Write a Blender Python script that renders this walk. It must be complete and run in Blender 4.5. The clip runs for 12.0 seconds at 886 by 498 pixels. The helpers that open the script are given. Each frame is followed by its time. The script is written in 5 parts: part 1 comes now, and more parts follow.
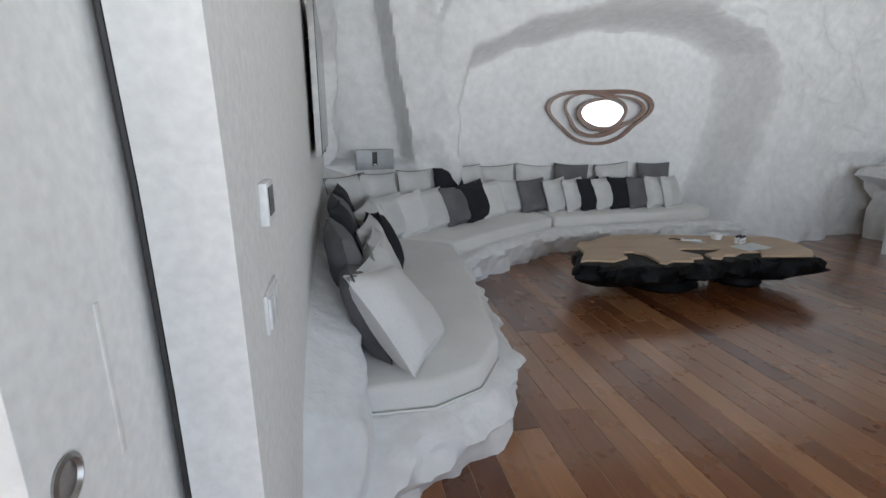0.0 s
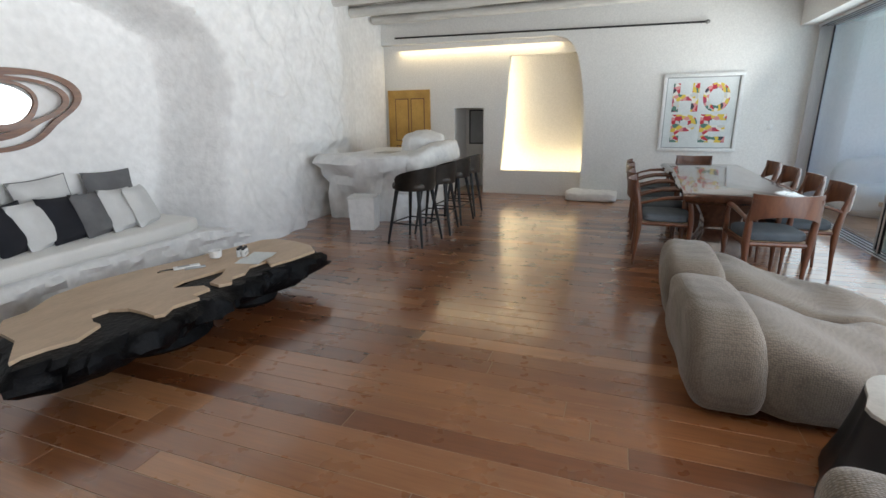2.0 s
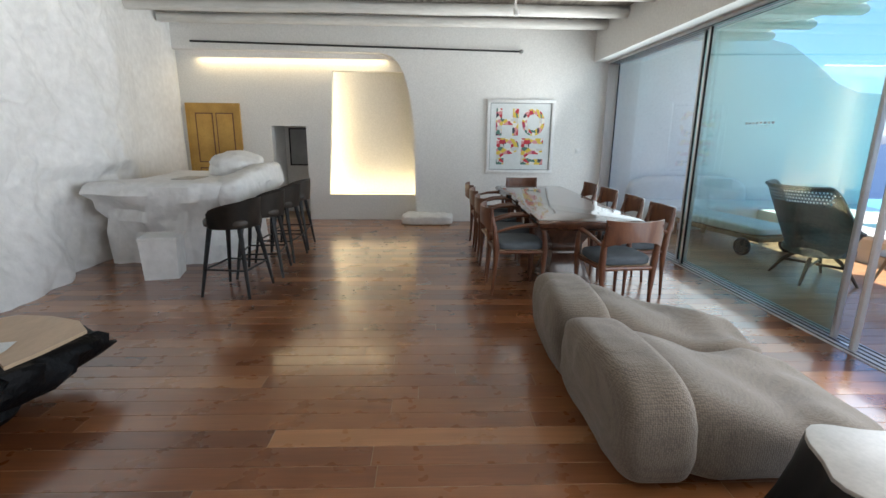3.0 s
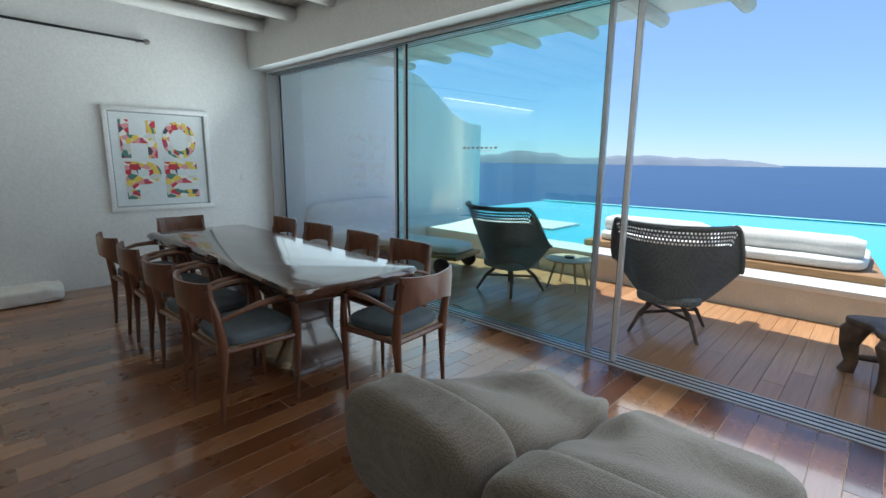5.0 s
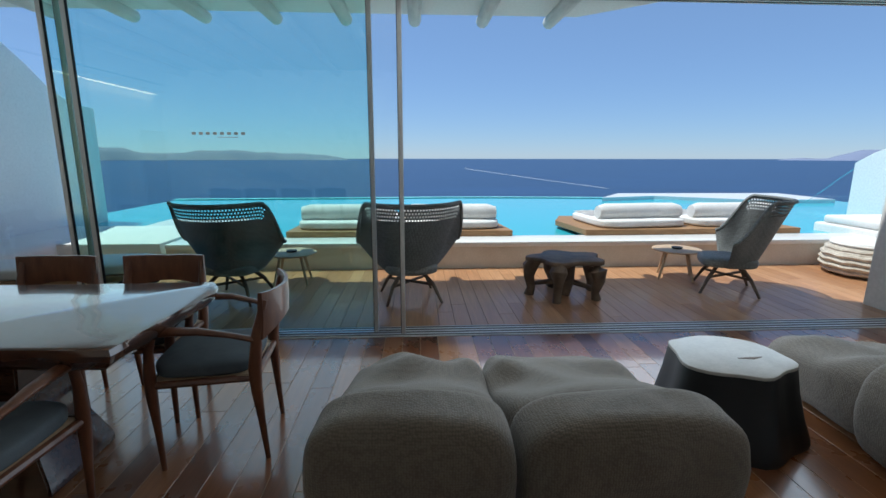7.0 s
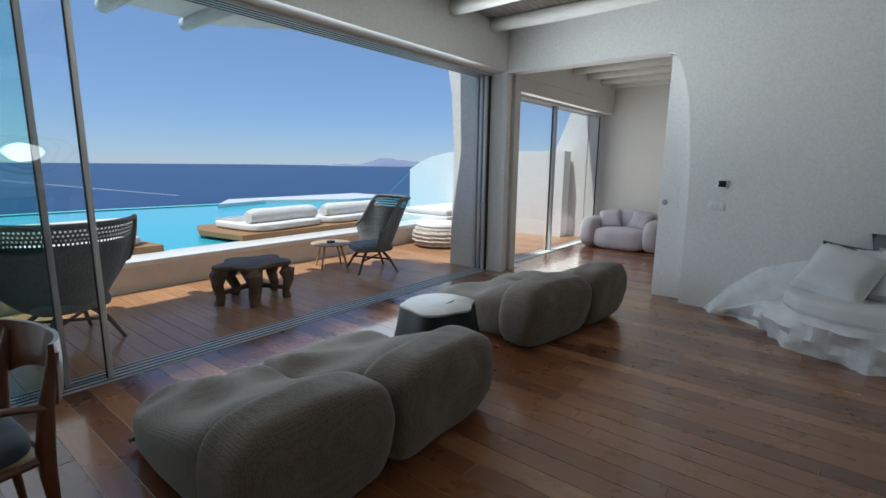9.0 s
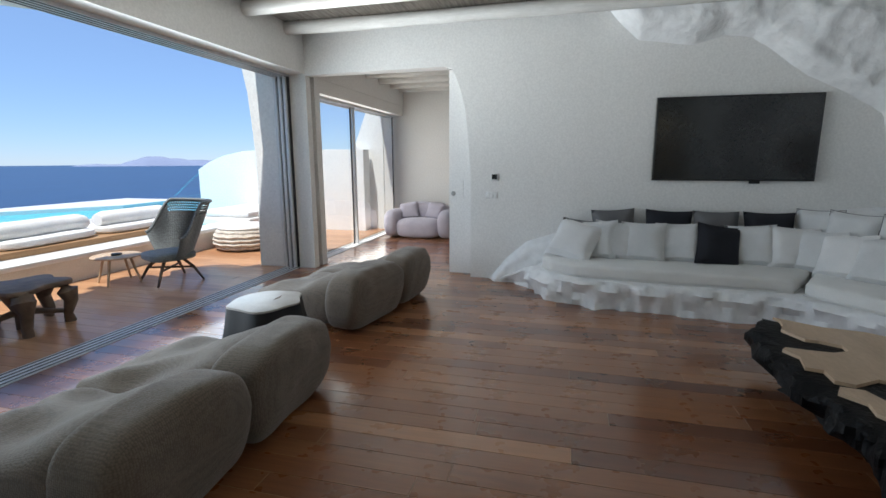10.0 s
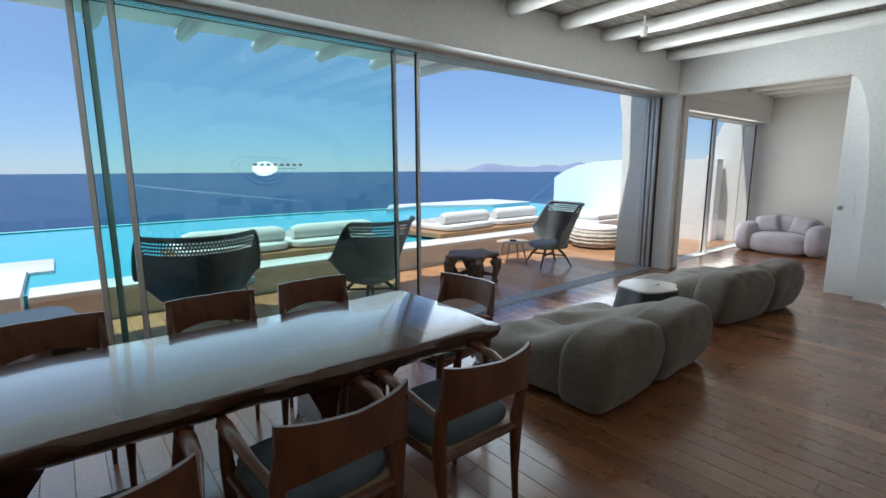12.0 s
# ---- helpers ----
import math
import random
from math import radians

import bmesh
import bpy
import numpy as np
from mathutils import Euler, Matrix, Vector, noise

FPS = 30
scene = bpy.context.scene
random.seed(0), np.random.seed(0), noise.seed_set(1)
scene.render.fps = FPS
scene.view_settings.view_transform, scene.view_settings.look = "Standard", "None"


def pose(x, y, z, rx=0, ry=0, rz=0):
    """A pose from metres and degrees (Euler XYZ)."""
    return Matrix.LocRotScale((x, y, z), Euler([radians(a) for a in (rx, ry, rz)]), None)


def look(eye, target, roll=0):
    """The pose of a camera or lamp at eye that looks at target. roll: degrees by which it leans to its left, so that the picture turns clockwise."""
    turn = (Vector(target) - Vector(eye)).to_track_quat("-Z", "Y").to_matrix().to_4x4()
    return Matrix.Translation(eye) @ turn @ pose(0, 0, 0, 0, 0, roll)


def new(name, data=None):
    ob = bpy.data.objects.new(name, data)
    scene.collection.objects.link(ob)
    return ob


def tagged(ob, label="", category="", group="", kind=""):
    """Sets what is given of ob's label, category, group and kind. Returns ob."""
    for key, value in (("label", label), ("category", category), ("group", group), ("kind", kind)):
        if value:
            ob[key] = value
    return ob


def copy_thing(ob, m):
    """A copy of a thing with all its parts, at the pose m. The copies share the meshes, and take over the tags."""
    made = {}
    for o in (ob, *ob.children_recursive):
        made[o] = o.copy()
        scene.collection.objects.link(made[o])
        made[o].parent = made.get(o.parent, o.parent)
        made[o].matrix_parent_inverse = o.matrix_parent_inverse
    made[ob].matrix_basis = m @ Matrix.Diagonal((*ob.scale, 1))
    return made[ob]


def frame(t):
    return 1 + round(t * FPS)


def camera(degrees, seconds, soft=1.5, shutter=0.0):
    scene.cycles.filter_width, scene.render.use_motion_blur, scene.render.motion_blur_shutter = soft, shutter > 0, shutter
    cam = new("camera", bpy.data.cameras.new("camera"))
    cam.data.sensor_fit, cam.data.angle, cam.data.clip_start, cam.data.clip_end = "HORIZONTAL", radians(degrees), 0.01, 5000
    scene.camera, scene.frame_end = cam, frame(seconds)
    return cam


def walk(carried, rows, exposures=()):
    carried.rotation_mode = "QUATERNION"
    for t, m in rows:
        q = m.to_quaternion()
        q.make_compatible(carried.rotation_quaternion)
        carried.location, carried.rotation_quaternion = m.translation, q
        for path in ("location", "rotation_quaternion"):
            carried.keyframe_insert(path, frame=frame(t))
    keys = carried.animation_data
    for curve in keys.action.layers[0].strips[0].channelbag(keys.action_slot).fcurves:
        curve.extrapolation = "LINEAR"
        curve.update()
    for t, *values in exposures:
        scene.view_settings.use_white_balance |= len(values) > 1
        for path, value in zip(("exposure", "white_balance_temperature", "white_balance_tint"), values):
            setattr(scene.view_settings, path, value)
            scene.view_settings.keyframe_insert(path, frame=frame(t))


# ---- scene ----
cam = camera(86.3, 12.0)

PATH = [
    (0, (0.109, -0.073, 1.441), (0.513, 1.817, 0.924), 0.1),
    (0.5, (0.216, 0.203, 1.403), (1.022, 1.951, 0.862), 0.3),
    (1, (0.298, 0.447, 1.411), (1.508, 1.933, 0.838), -0.1),
    (1.5, (0.524, 0.625, 1.406), (2.098, 1.72, 0.839), -0.4),
    (2, (0.848, 0.787, 1.411), (2.658, 1.446, 0.872), -0.7),
    (2.5, (1.169, 0.995, 1.414), (3.085, 1.252, 0.901), -0.5),
    (2.7, (1.285, 1.076, 1.426), (3.219, 1.19, 0.929), 0.0),
    (4.5, (2.711, 1.372, 1.489), (4.404, 0.38, 1.105), 0.6),
    (5, (3.073, 1.479, 1.48), (4.421, 0.05, 1.103), 0.7),
    (5.5, (3.373, 1.501, 1.457), (4.319, -0.22, 1.078), 0.6),
    (6, (3.733, 1.605, 1.459), (4.257, -0.284, 1.065), 0.8),
    (6.5, (4.032, 1.809, 1.455), (4.226, -0.142, 1.06), 1.0),
    (6.7, (4.136, 1.844, 1.44), (4.217, -0.116, 1.051), 0.5),
    (8.3, (5.031, 1.629, 1.376), (3.947, -0.012, 1.014), 1.2),
    (8.5, (5.138, 1.658, 1.407), (3.908, 0.124, 1.041), 1.2),
    (9, (5.357, 1.764, 1.44), (3.814, 0.541, 1.086), 0.7),
    (9.5, (5.498, 1.81, 1.458), (3.733, 0.938, 1.107), -0.0),
    (10, (5.786, 1.829, 1.47), (3.881, 1.342, 1.105), -0.2),
    (10.5, (6.063, 2.001, 1.477), (4.116, 1.747, 1.098), -0.1),
    (11, (6.382, 2.014, 1.492), (4.441, 1.702, 1.119), -0.2),
    (11.5, (6.718, 1.965, 1.489), (4.917, 1.169, 1.134), -0.4),
    (12, (7.077, 1.841, 1.538), (5.834, 0.31, 1.204), -0.2),
]
walk(cam, [(t, look(eye, target, roll)) for t, eye, target, roll in PATH],
     [(0, 0.34, 6600, 10), (0.6, 0.74, 6600, 10), (1.0, 0.85, 6800, 11), (2.7, 0.94, 6800, 10), (4.3, 0.70, 6600, 7), (5.0, 0.40, 6300, 3), (6.7, -0.08, 6200, 2), (8.3, -0.32, 6200, 3), (9.0, -0.26, 6200, 4), (9.6, 0.03, 6250, 5), (10.5, 0.43, 6500, 8), (11.2, 0.45, 6600, 9), (12, 0.08, 6300, 4)])

# ---- light ----
SUN_ELEVATION, SUN_AZIMUTH = 66.0, 110.0  # degrees; azimuth clockwise from +y
world = bpy.data.worlds.new("sky")
scene.world = world
world.use_nodes = True
wn = world.node_tree.nodes
sky = wn.new("ShaderNodeTexSky")
sky.sky_type, sky.sun_disc = "NISHITA", False
sky.sun_elevation, sky.sun_rotation = radians(SUN_ELEVATION), radians(SUN_AZIMUTH)
sky.altitude, sky.air_density, sky.dust_density, sky.ozone_density = 900, 1.0, 0.0, 5.0
wn["Background"].inputs["Strength"].default_value = 0.135
tint = wn.new("ShaderNodeMix")
tint.data_type, tint.blend_type = "RGBA", "MULTIPLY"
tint.inputs[0].default_value, tint.inputs[7].default_value = 1.0, (0.80, 0.89, 1.12, 1)
# a light even haze over the blue
haze = wn.new("ShaderNodeMix")
haze.data_type = "RGBA"
haze.inputs[0].default_value, haze.inputs[7].default_value = 0.5, (2.3, 3.4, 5.4, 1)
world.node_tree.links.new(sky.outputs[0], tint.inputs[6])
world.node_tree.links.new(tint.outputs[2], haze.inputs[6])
world.node_tree.links.new(haze.outputs[2], wn["Background"].inputs["Color"])
sun = new("sun", bpy.data.lights.new("sun", "SUN"))
sun.data.energy, sun.data.angle, sun.data.color = 5.0, radians(0.53), (1.0, 0.95, 0.88)
_a, _e = radians(SUN_AZIMUTH), radians(SUN_ELEVATION)
SUN_TO = Vector((math.sin(_a) * math.cos(_e), math.cos(_a) * math.cos(_e), math.sin(_e)))
sun.matrix_world = look((3 + SUN_TO.x * 30, -3 + SUN_TO.y * 30, SUN_TO.z * 30), (3, -3, 0))


def area_lamp(name, m, sx, sy, watts, color, cone=180):
    data = bpy.data.lights.new(name, "AREA")
    data.shape, data.size, data.size_y, data.energy, data.color = "RECTANGLE", sx, sy, watts, color
    data.spread = radians(cone)
    ob = new(name, data)
    ob.matrix_world = m
    return ob


# daylight of the openings, just inside the glass
daylight_open = area_lamp("daylight_opening", look((2.42, -1.40, 1.75), (2.42, 3.0, 4.75)), 3.7, 1.1, 66, (0.94, 0.97, 1.0), 110)
daylight_low = area_lamp("daylight_opening_low", look((2.42, -1.62, 1.33), (2.42, 3.0, 1.33)), 3.7, 2.3, 54, (0.82, 0.91, 1.0))
daylight_glass = area_lamp("daylight_glass", look((6.9, -1.40, 1.75), (6.9, 3.0, 4.75)), 4.6, 1.1, 36, (0.92, 0.97, 1.0), 110)
daylight_glass_low = area_lamp("daylight_glass_low", look((6.9, -1.70, 1.35), (6.9, 3.0, 1.35)), 4.6, 2.4, 26, (0.74, 0.90, 1.0))
daylight_side = area_lamp("daylight_side_room", look((-2.0, -1.64, 1.35), (-2.0, 3.0, 1.35)), 2.8, 2.3, 34, (1.0, 0.97, 0.92))


# ---- materials ----
def nodes_of(name):
    m = bpy.data.materials.new(name)
    m.use_nodes = True
    nt = m.node_tree
    return m, nt, nt.nodes["Principled BSDF"]


def ramp(nt, fac, stops):
    r = nt.nodes.new("ShaderNodeValToRGB")
    nt.links.new(fac, r.inputs[0])
    els = r.color_ramp.elements
    while len(els) < len(stops):
        els.new(0.5)
    for e, (p, c) in zip(els, stops):
        e.position, e.color = p, (*c, 1)
    return r.outputs[0]


def coords(nt, scale=(1, 1, 1), kind="Object"):
    tc = nt.nodes.new("ShaderNodeTexCoord")
    mp = nt.nodes.new("ShaderNodeMapping")
    mp.inputs["Scale"].default_value = scale
    nt.links.new(tc.outputs[kind], mp.inputs[0])
    return mp.outputs[0]


def noise_tex(nt, vec, scale, detail=4, rough=0.55):
    n = nt.nodes.new("ShaderNodeTexNoise")
    n.inputs["Scale"].default_value, n.inputs["Detail"].default_value, n.inputs["Roughness"].default_value = scale, detail, rough
    nt.links.new(vec, n.inputs["Vector"])
    return n.outputs["Fac"]


def bumped(nt, b, height, strength, dist):
    bp = nt.nodes.new("ShaderNodeBump")
    bp.inputs["Strength"].default_value, bp.inputs["Distance"].default_value = strength, dist
    nt.links.new(height, bp.inputs["Height"])
    nt.links.new(bp.outputs[0], b.inputs["Normal"])


def mixed(nt, a, b, fac, blend="MIX"):
    mx = nt.nodes.new("ShaderNodeMix")
    mx.data_type, mx.blend_type = "RGBA", blend
    for sock, v in ((mx.inputs[0], fac), (mx.inputs[6], a), (mx.inputs[7], b)):
        if isinstance(v, (int, float)):
            sock.default_value = v
        elif isinstance(v, tuple):
            sock.default_value = (*v, 1)
        else:
            nt.links.new(v, sock)
    return mx.outputs[2]


def surface(name, c1, c2, scale=6.0, rough=0.6, metal=0.0, bump=0.2, dist=0.002, grain=60.0, stretch=(1, 1, 1), spread=(0.35, 0.65), coat=0.0, sheen=0.0):
    """Two tones mixed by broad noise, with a fine grain in colour and relief."""
    m, nt, b = nodes_of(name)
    v = coords(nt, stretch)
    broad, fine = noise_tex(nt, v, scale), noise_tex(nt, v, grain, 3)
    col = ramp(nt, broad, [(spread[0], c1), (spread[1], c2)])
    shade = ramp(nt, fine, [(0.3, (0.88, 0.88, 0.88)), (0.7, (1, 1, 1))])
    nt.links.new(mixed(nt, col, shade, 1.0, "MULTIPLY"), b.inputs["Base Color"])
    rr = nt.nodes.new("ShaderNodeMapRange")
    rr.inputs[3].default_value, rr.inputs[4].default_value = max(0.02, rough - 0.07), min(1, rough + 0.07)
    nt.links.new(broad, rr.inputs[0])
    nt.links.new(rr.outputs[0], b.inputs["Roughness"])
    b.inputs["Metallic"].default_value = metal
    b.inputs["Coat Weight"].default_value, b.inputs["Sheen Weight"].default_value = coat, sheen
    if bump:
        bumped(nt, b, fine, bump, dist)
    return m


def glass(name, tint, rough=0.0):
    m, nt, b = nodes_of(name)
    b.inputs["Base Color"].default_value = (*tint, 1)
    b.inputs["Transmission Weight"].default_value, b.inputs["Roughness"].default_value, b.inputs["IOR"].default_value = 1.0, rough, 1.45
    return m


def glowing(name, color, strength):
    m, nt, b = nodes_of(name)
    b.inputs["Emission Color"].default_value, b.inputs["Emission Strength"].default_value = (*color, 1), strength
    return m


def plank_wood(name, tones, rough, coat):
    """Board wood: the tone by the board, fibres along y."""
    m, nt, b = nodes_of(name)
    info = nt.nodes.new("ShaderNodeObjectInfo")
    v = coords(nt, (14, 0.9, 14))
    add = nt.nodes.new("ShaderNodeVectorMath")
    scl = nt.nodes.new("ShaderNodeVectorMath")
    scl.operation = "SCALE"
    scl.inputs[0].default_value = (37, 91, 13)
    nt.links.new(info.outputs["Random"], scl.inputs["Scale"])
    nt.links.new(v, add.inputs[0]), nt.links.new(scl.outputs[0], add.inputs[1])
    grainy = noise_tex(nt, add.outputs[0], 2.2, 6, 0.62)
    v2 = coords(nt, (110, 3.0, 110))
    fibre = noise_tex(nt, v2, 1.0, 3)
    base = ramp(nt, info.outputs["Random"], tones)
    dark = ramp(nt, grainy, [(0.3, (0.55, 0.5, 0.45)), (0.68, (1.08, 1.06, 1.04))])
    col = mixed(nt, base, dark, 0.5, "MULTIPLY")
    col = mixed(nt, col, ramp(nt, fibre, [(0.35, (0.8, 0.78, 0.76)), (0.6, (1, 1, 1))]), 0.6, "MULTIPLY")
    nt.links.new(col, b.inputs["Base Color"])
    wear = noise_tex(nt, coords(nt, (1, 1, 1)), 3.0, 4)
    rr = nt.nodes.new("ShaderNodeMapRange")
    rr.inputs[3].default_value, rr.inputs[4].default_value = rough - 0.03, rough + 0.05
    nt.links.new(wear, rr.inputs[0])
    nt.links.new(rr.outputs[0], b.inputs["Roughness"])
    b.inputs["Coat Weight"].default_value, b.inputs["Coat Roughness"].default_value = coat, 0.14
    bumped(nt, b, fibre, 0.12, 0.001)
    return m


WHITE = (0.80, 0.79, 0.77)
M_PLASTER = surface("plaster", (0.80, 0.79, 0.765), (0.84, 0.83, 0.81), 0.9, 0.8, bump=0.06, dist=0.002, grain=45, spread=(0.25, 0.75))
# whiter copy of the plaster: strong outdoor light put into its colour
M_PLASTER_BRIGHT = surface("outdoor_plaster_brightened", (0.86, 0.86, 0.85), (0.90, 0.90, 0.89), 1.2, 0.85, bump=0.12, dist=0.003, grain=30)
M_ROCK = surface("limewashed_rock", (0.80, 0.80, 0.80), (0.86, 0.86, 0.86), 2.0, 0.85, bump=0.8, dist=0.016, grain=11)
M_LINEN = surface("mattress_cloth", (0.73, 0.72, 0.69), (0.79, 0.775, 0.745), 3, 0.9, bump=0.3, dist=0.001, grain=220, sheen=0.2)
M_FLOOR = plank_wood("floor_wood", [(0.0, (0.14, 0.045, 0.017)), (0.3, (0.22, 0.078, 0.029)), (0.6, (0.28, 0.108, 0.042)), (0.85, (0.35, 0.15, 0.062)), (1.0, (0.46, 0.22, 0.10))], 0.27, 0.8)
M_DECK = plank_wood("deck_wood", [(0.0, (0.44, 0.22, 0.11)), (0.5, (0.52, 0.275, 0.14)), (1.0, (0.60, 0.335, 0.18))], 0.40, 0.35)
M_JOINT = surface("floor_joint", (0.40, 0.30, 0.20), (0.46, 0.35, 0.25), 4, 0.8)
M_ALU = surface("brushed_aluminium", (0.68, 0.69, 0.70), (0.76, 0.77, 0.78), 8, 0.4, 0.2, bump=0.05, grain=150, stretch=(1, 1, 0.1))
M_SLOT = surface("track_groove", (0.02, 0.02, 0.022), (0.03, 0.03, 0.03), 5, 0.6)
M_GLASS = glass("clear_glass", (0.97, 0.99, 0.985))
M_TINT = glass("sea_green_glass", (0.62, 0.92, 0.86))
M_BEAM = surface("whitewashed_beam", (0.60, 0.59, 0.56), (0.72, 0.71, 0.68), 3, 0.75, bump=0.4, dist=0.003, grain=20, stretch=(6, 0.7, 6))
M_REED = surface("bleached_reed", (0.30, 0.28, 0.25), (0.52, 0.49, 0.45), 5, 0.8, bump=0.3, grain=40, stretch=(0.6, 8, 8))
M_MIRROR = surface("mirror_silver", (0.92, 0.93, 0.93), (0.93, 0.94, 0.94), 2, 0.02, 1.0, bump=0)
M_MIRROR.node_tree.nodes["Principled BSDF"].inputs["Roughness"].default_value = 0.01
M_WALNUT = surface("walnut", (0.13, 0.05, 0.025), (0.22, 0.095, 0.045), 4, 0.35, bump=0.15, grain=30, stretch=(1.5, 10, 10), coat=0.3)
M_TEAK = surface("chair_wood", (0.095, 0.030, 0.014), (0.165, 0.060, 0.027), 5, 0.4, bump=0.15, grain=40, stretch=(4, 4, 1), coat=0.2)
M_TABLE = surface("dark_lacquered_slab", (0.055, 0.022, 0.014), (0.10, 0.042, 0.024), 2.5, 0.16, bump=0.12, grain=18, stretch=(1, 6, 6), coat=0.6)
M_BURL = surface("pale_root_wood", (0.50, 0.355, 0.235), (0.60, 0.44, 0.30), 2.2, 0.5, bump=0.15, grain=22, stretch=(1, 3, 3))
M_CHAR = surface("charred_root", (0.002, 0.002, 0.0025), (0.007, 0.007, 0.008), 9, 0.5, bump=0.7, dist=0.012, grain=30)
M_CHAR.node_tree.nodes["Principled BSDF"].inputs["Specular IOR Level"].default_value = 0.12
M_BLACK = surface("black_lacquer", (0.005, 0.0055, 0.007), (0.010, 0.011, 0.013), 3, 0.45, bump=0.1)
M_SCREEN = surface("tv_screen", (0.012, 0.014, 0.015), (0.014, 0.016, 0.017), 1, 0.12, bump=0)
M_STOOL = surface("dark_leather", (0.035, 0.026, 0.02), (0.06, 0.045, 0.035), 8, 0.45, bump=0.3, grain=120)
M_DARKMETAL = surface("dark_metal", (0.02, 0.02, 0.022), (0.035, 0.035, 0.036), 8, 0.45, 0.6)
M_SEATPAD = surface("blue_grey_pad", (0.07, 0.085, 0.10), (0.11, 0.13, 0.15), 6, 0.9, bump=0.3, grain=200)
M_GOLD = surface("gold_leaf_door", (0.50, 0.28, 0.07), (0.62, 0.37, 0.10), 3, 0.45, 0.2, bump=0.2, grain=30)
M_LILAC = surface("lilac_cloth", (0.42, 0.39, 0.46), (0.50, 0.47, 0.54), 3, 0.9, bump=0.4, grain=120, sheen=0.3)
M_POOLWALL = surface("pool_render", (0.62, 0.58, 0.52), (0.72, 0.68, 0.62), 2, 0.8, bump=0.3)
M_TILE = surface("pool_tile", (0.22, 0.70, 0.76), (0.30, 0.80, 0.84), 1.5, 0.5, bump=0.1)
M_TOWEL = surface("white_towelling", (0.78, 0.77, 0.75), (0.84, 0.83, 0.82), 5, 0.95, bump=0.6, dist=0.006, grain=60)
M_STUMPTOP = surface("pale_stump", (0.40, 0.37, 0.34), (0.50, 0.475, 0.44), 5, 0.4, bump=0.2)
M_ROOT = surface("weathered_root", (0.09, 0.06, 0.045), (0.19, 0.13, 0.09), 7, 0.6, bump=0.6, dist=0.008, grain=30)
M_WICKER = surface("pale_wicker", (0.50, 0.45, 0.38), (0.68, 0.63, 0.56), 14, 0.8, bump=0.9, dist=0.01, grain=40)
# distance haze is mixed into these blue tones, paler in M_HAZE for the farther ridge
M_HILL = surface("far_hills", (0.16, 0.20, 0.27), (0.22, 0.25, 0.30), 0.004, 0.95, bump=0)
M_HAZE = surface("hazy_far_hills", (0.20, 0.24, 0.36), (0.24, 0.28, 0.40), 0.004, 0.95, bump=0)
M_FOAM = surface("wake_foam", (0.62, 0.68, 0.74), (0.75, 0.79, 0.83), 0.05, 0.8, bump=0)
M_PAPER = surface("paper", (0.72, 0.76, 0.76), (0.78, 0.81, 0.81), 9, 0.7, bump=0)
M_CUP = surface("white_ceramic", (0.78, 0.78, 0.77), (0.82, 0.82, 0.81), 9, 0.3, bump=0)
M_SPEAKER = surface("grey_speaker", (0.34, 0.35, 0.36), (0.42, 0.43, 0.44), 5, 0.5, 0.3)
M_STEEL = surface("satin_steel", (0.35, 0.34, 0.33), (0.45, 0.44, 0.42), 9, 0.35, 0.9)
M_WARM = glowing("warm_led", (1.0, 0.82, 0.50), 11.0)
M_CUSH = {
    "light": surface("light_grey_linen", (0.60, 0.60, 0.595), (0.67, 0.67, 0.665), 5, 0.9, bump=0.4, grain=200),
    "white": surface("off_white_linen", (0.72, 0.71, 0.70), (0.77, 0.76, 0.75), 5, 0.9, bump=0.4, grain=200),
    "grey": surface("charcoal_linen", (0.12, 0.12, 0.125), (0.16, 0.16, 0.165), 5, 0.9, bump=0.4, grain=200),
    "black": surface("black_velvet", (0.008, 0.009, 0.014), (0.014, 0.015, 0.022), 5, 0.9, bump=0.3, grain=200),
}


def woven(name, c1, c2, pitch, strength, dist, turn=0.0, low=0.62):
    """Cloth with an open knit: rows of small loops in relief over a broad change of tone."""
    m = surface(name, c1, c2, 2.5, 0.95, bump=0, sheen=0.25)
    nt, b = m.node_tree, m.node_tree.nodes["Principled BSDF"]
    v = coords(nt)
    rot = nt.nodes.new("ShaderNodeMapping")
    rot.inputs["Rotation"].default_value = (0, 0, turn)
    nt.links.new(v, rot.inputs[0])
    cell = nt.nodes.new("ShaderNodeTexVoronoi")
    cell.inputs["Scale"].default_value, cell.inputs["Randomness"].default_value = 1 / pitch, 0.45
    nt.links.new(rot.outputs[0], cell.inputs["Vector"])
    mul = nt.nodes.new("ShaderNodeMath")
    mul.operation = "SUBTRACT"
    mul.inputs[0].default_value = 0.75
    nt.links.new(cell.outputs["Distance"], mul.inputs[1])
    bumped(nt, b, mul.outputs[0], strength, dist)
    old = b.inputs["Base Color"].links[0].from_socket
    nt.links.new(mixed(nt, old, ramp(nt, mul.outputs[0], [(0.05, (low, low, low)), (0.40, (1.05, 1.05, 1.05))]), 1.0, "MULTIPLY"), b.inputs["Base Color"])
    return m


M_TAUPE = woven("taupe_open_knit", (0.158, 0.124, 0.094), (0.19, 0.152, 0.117), 0.0095, 0.7, 0.004, 0.0, 0.72)
M_ROPE = woven("slate_rope_weave", (0.18, 0.195, 0.20), (0.24, 0.255, 0.26), 0.022, 0.6, 0.006, 0.6, 0.82)


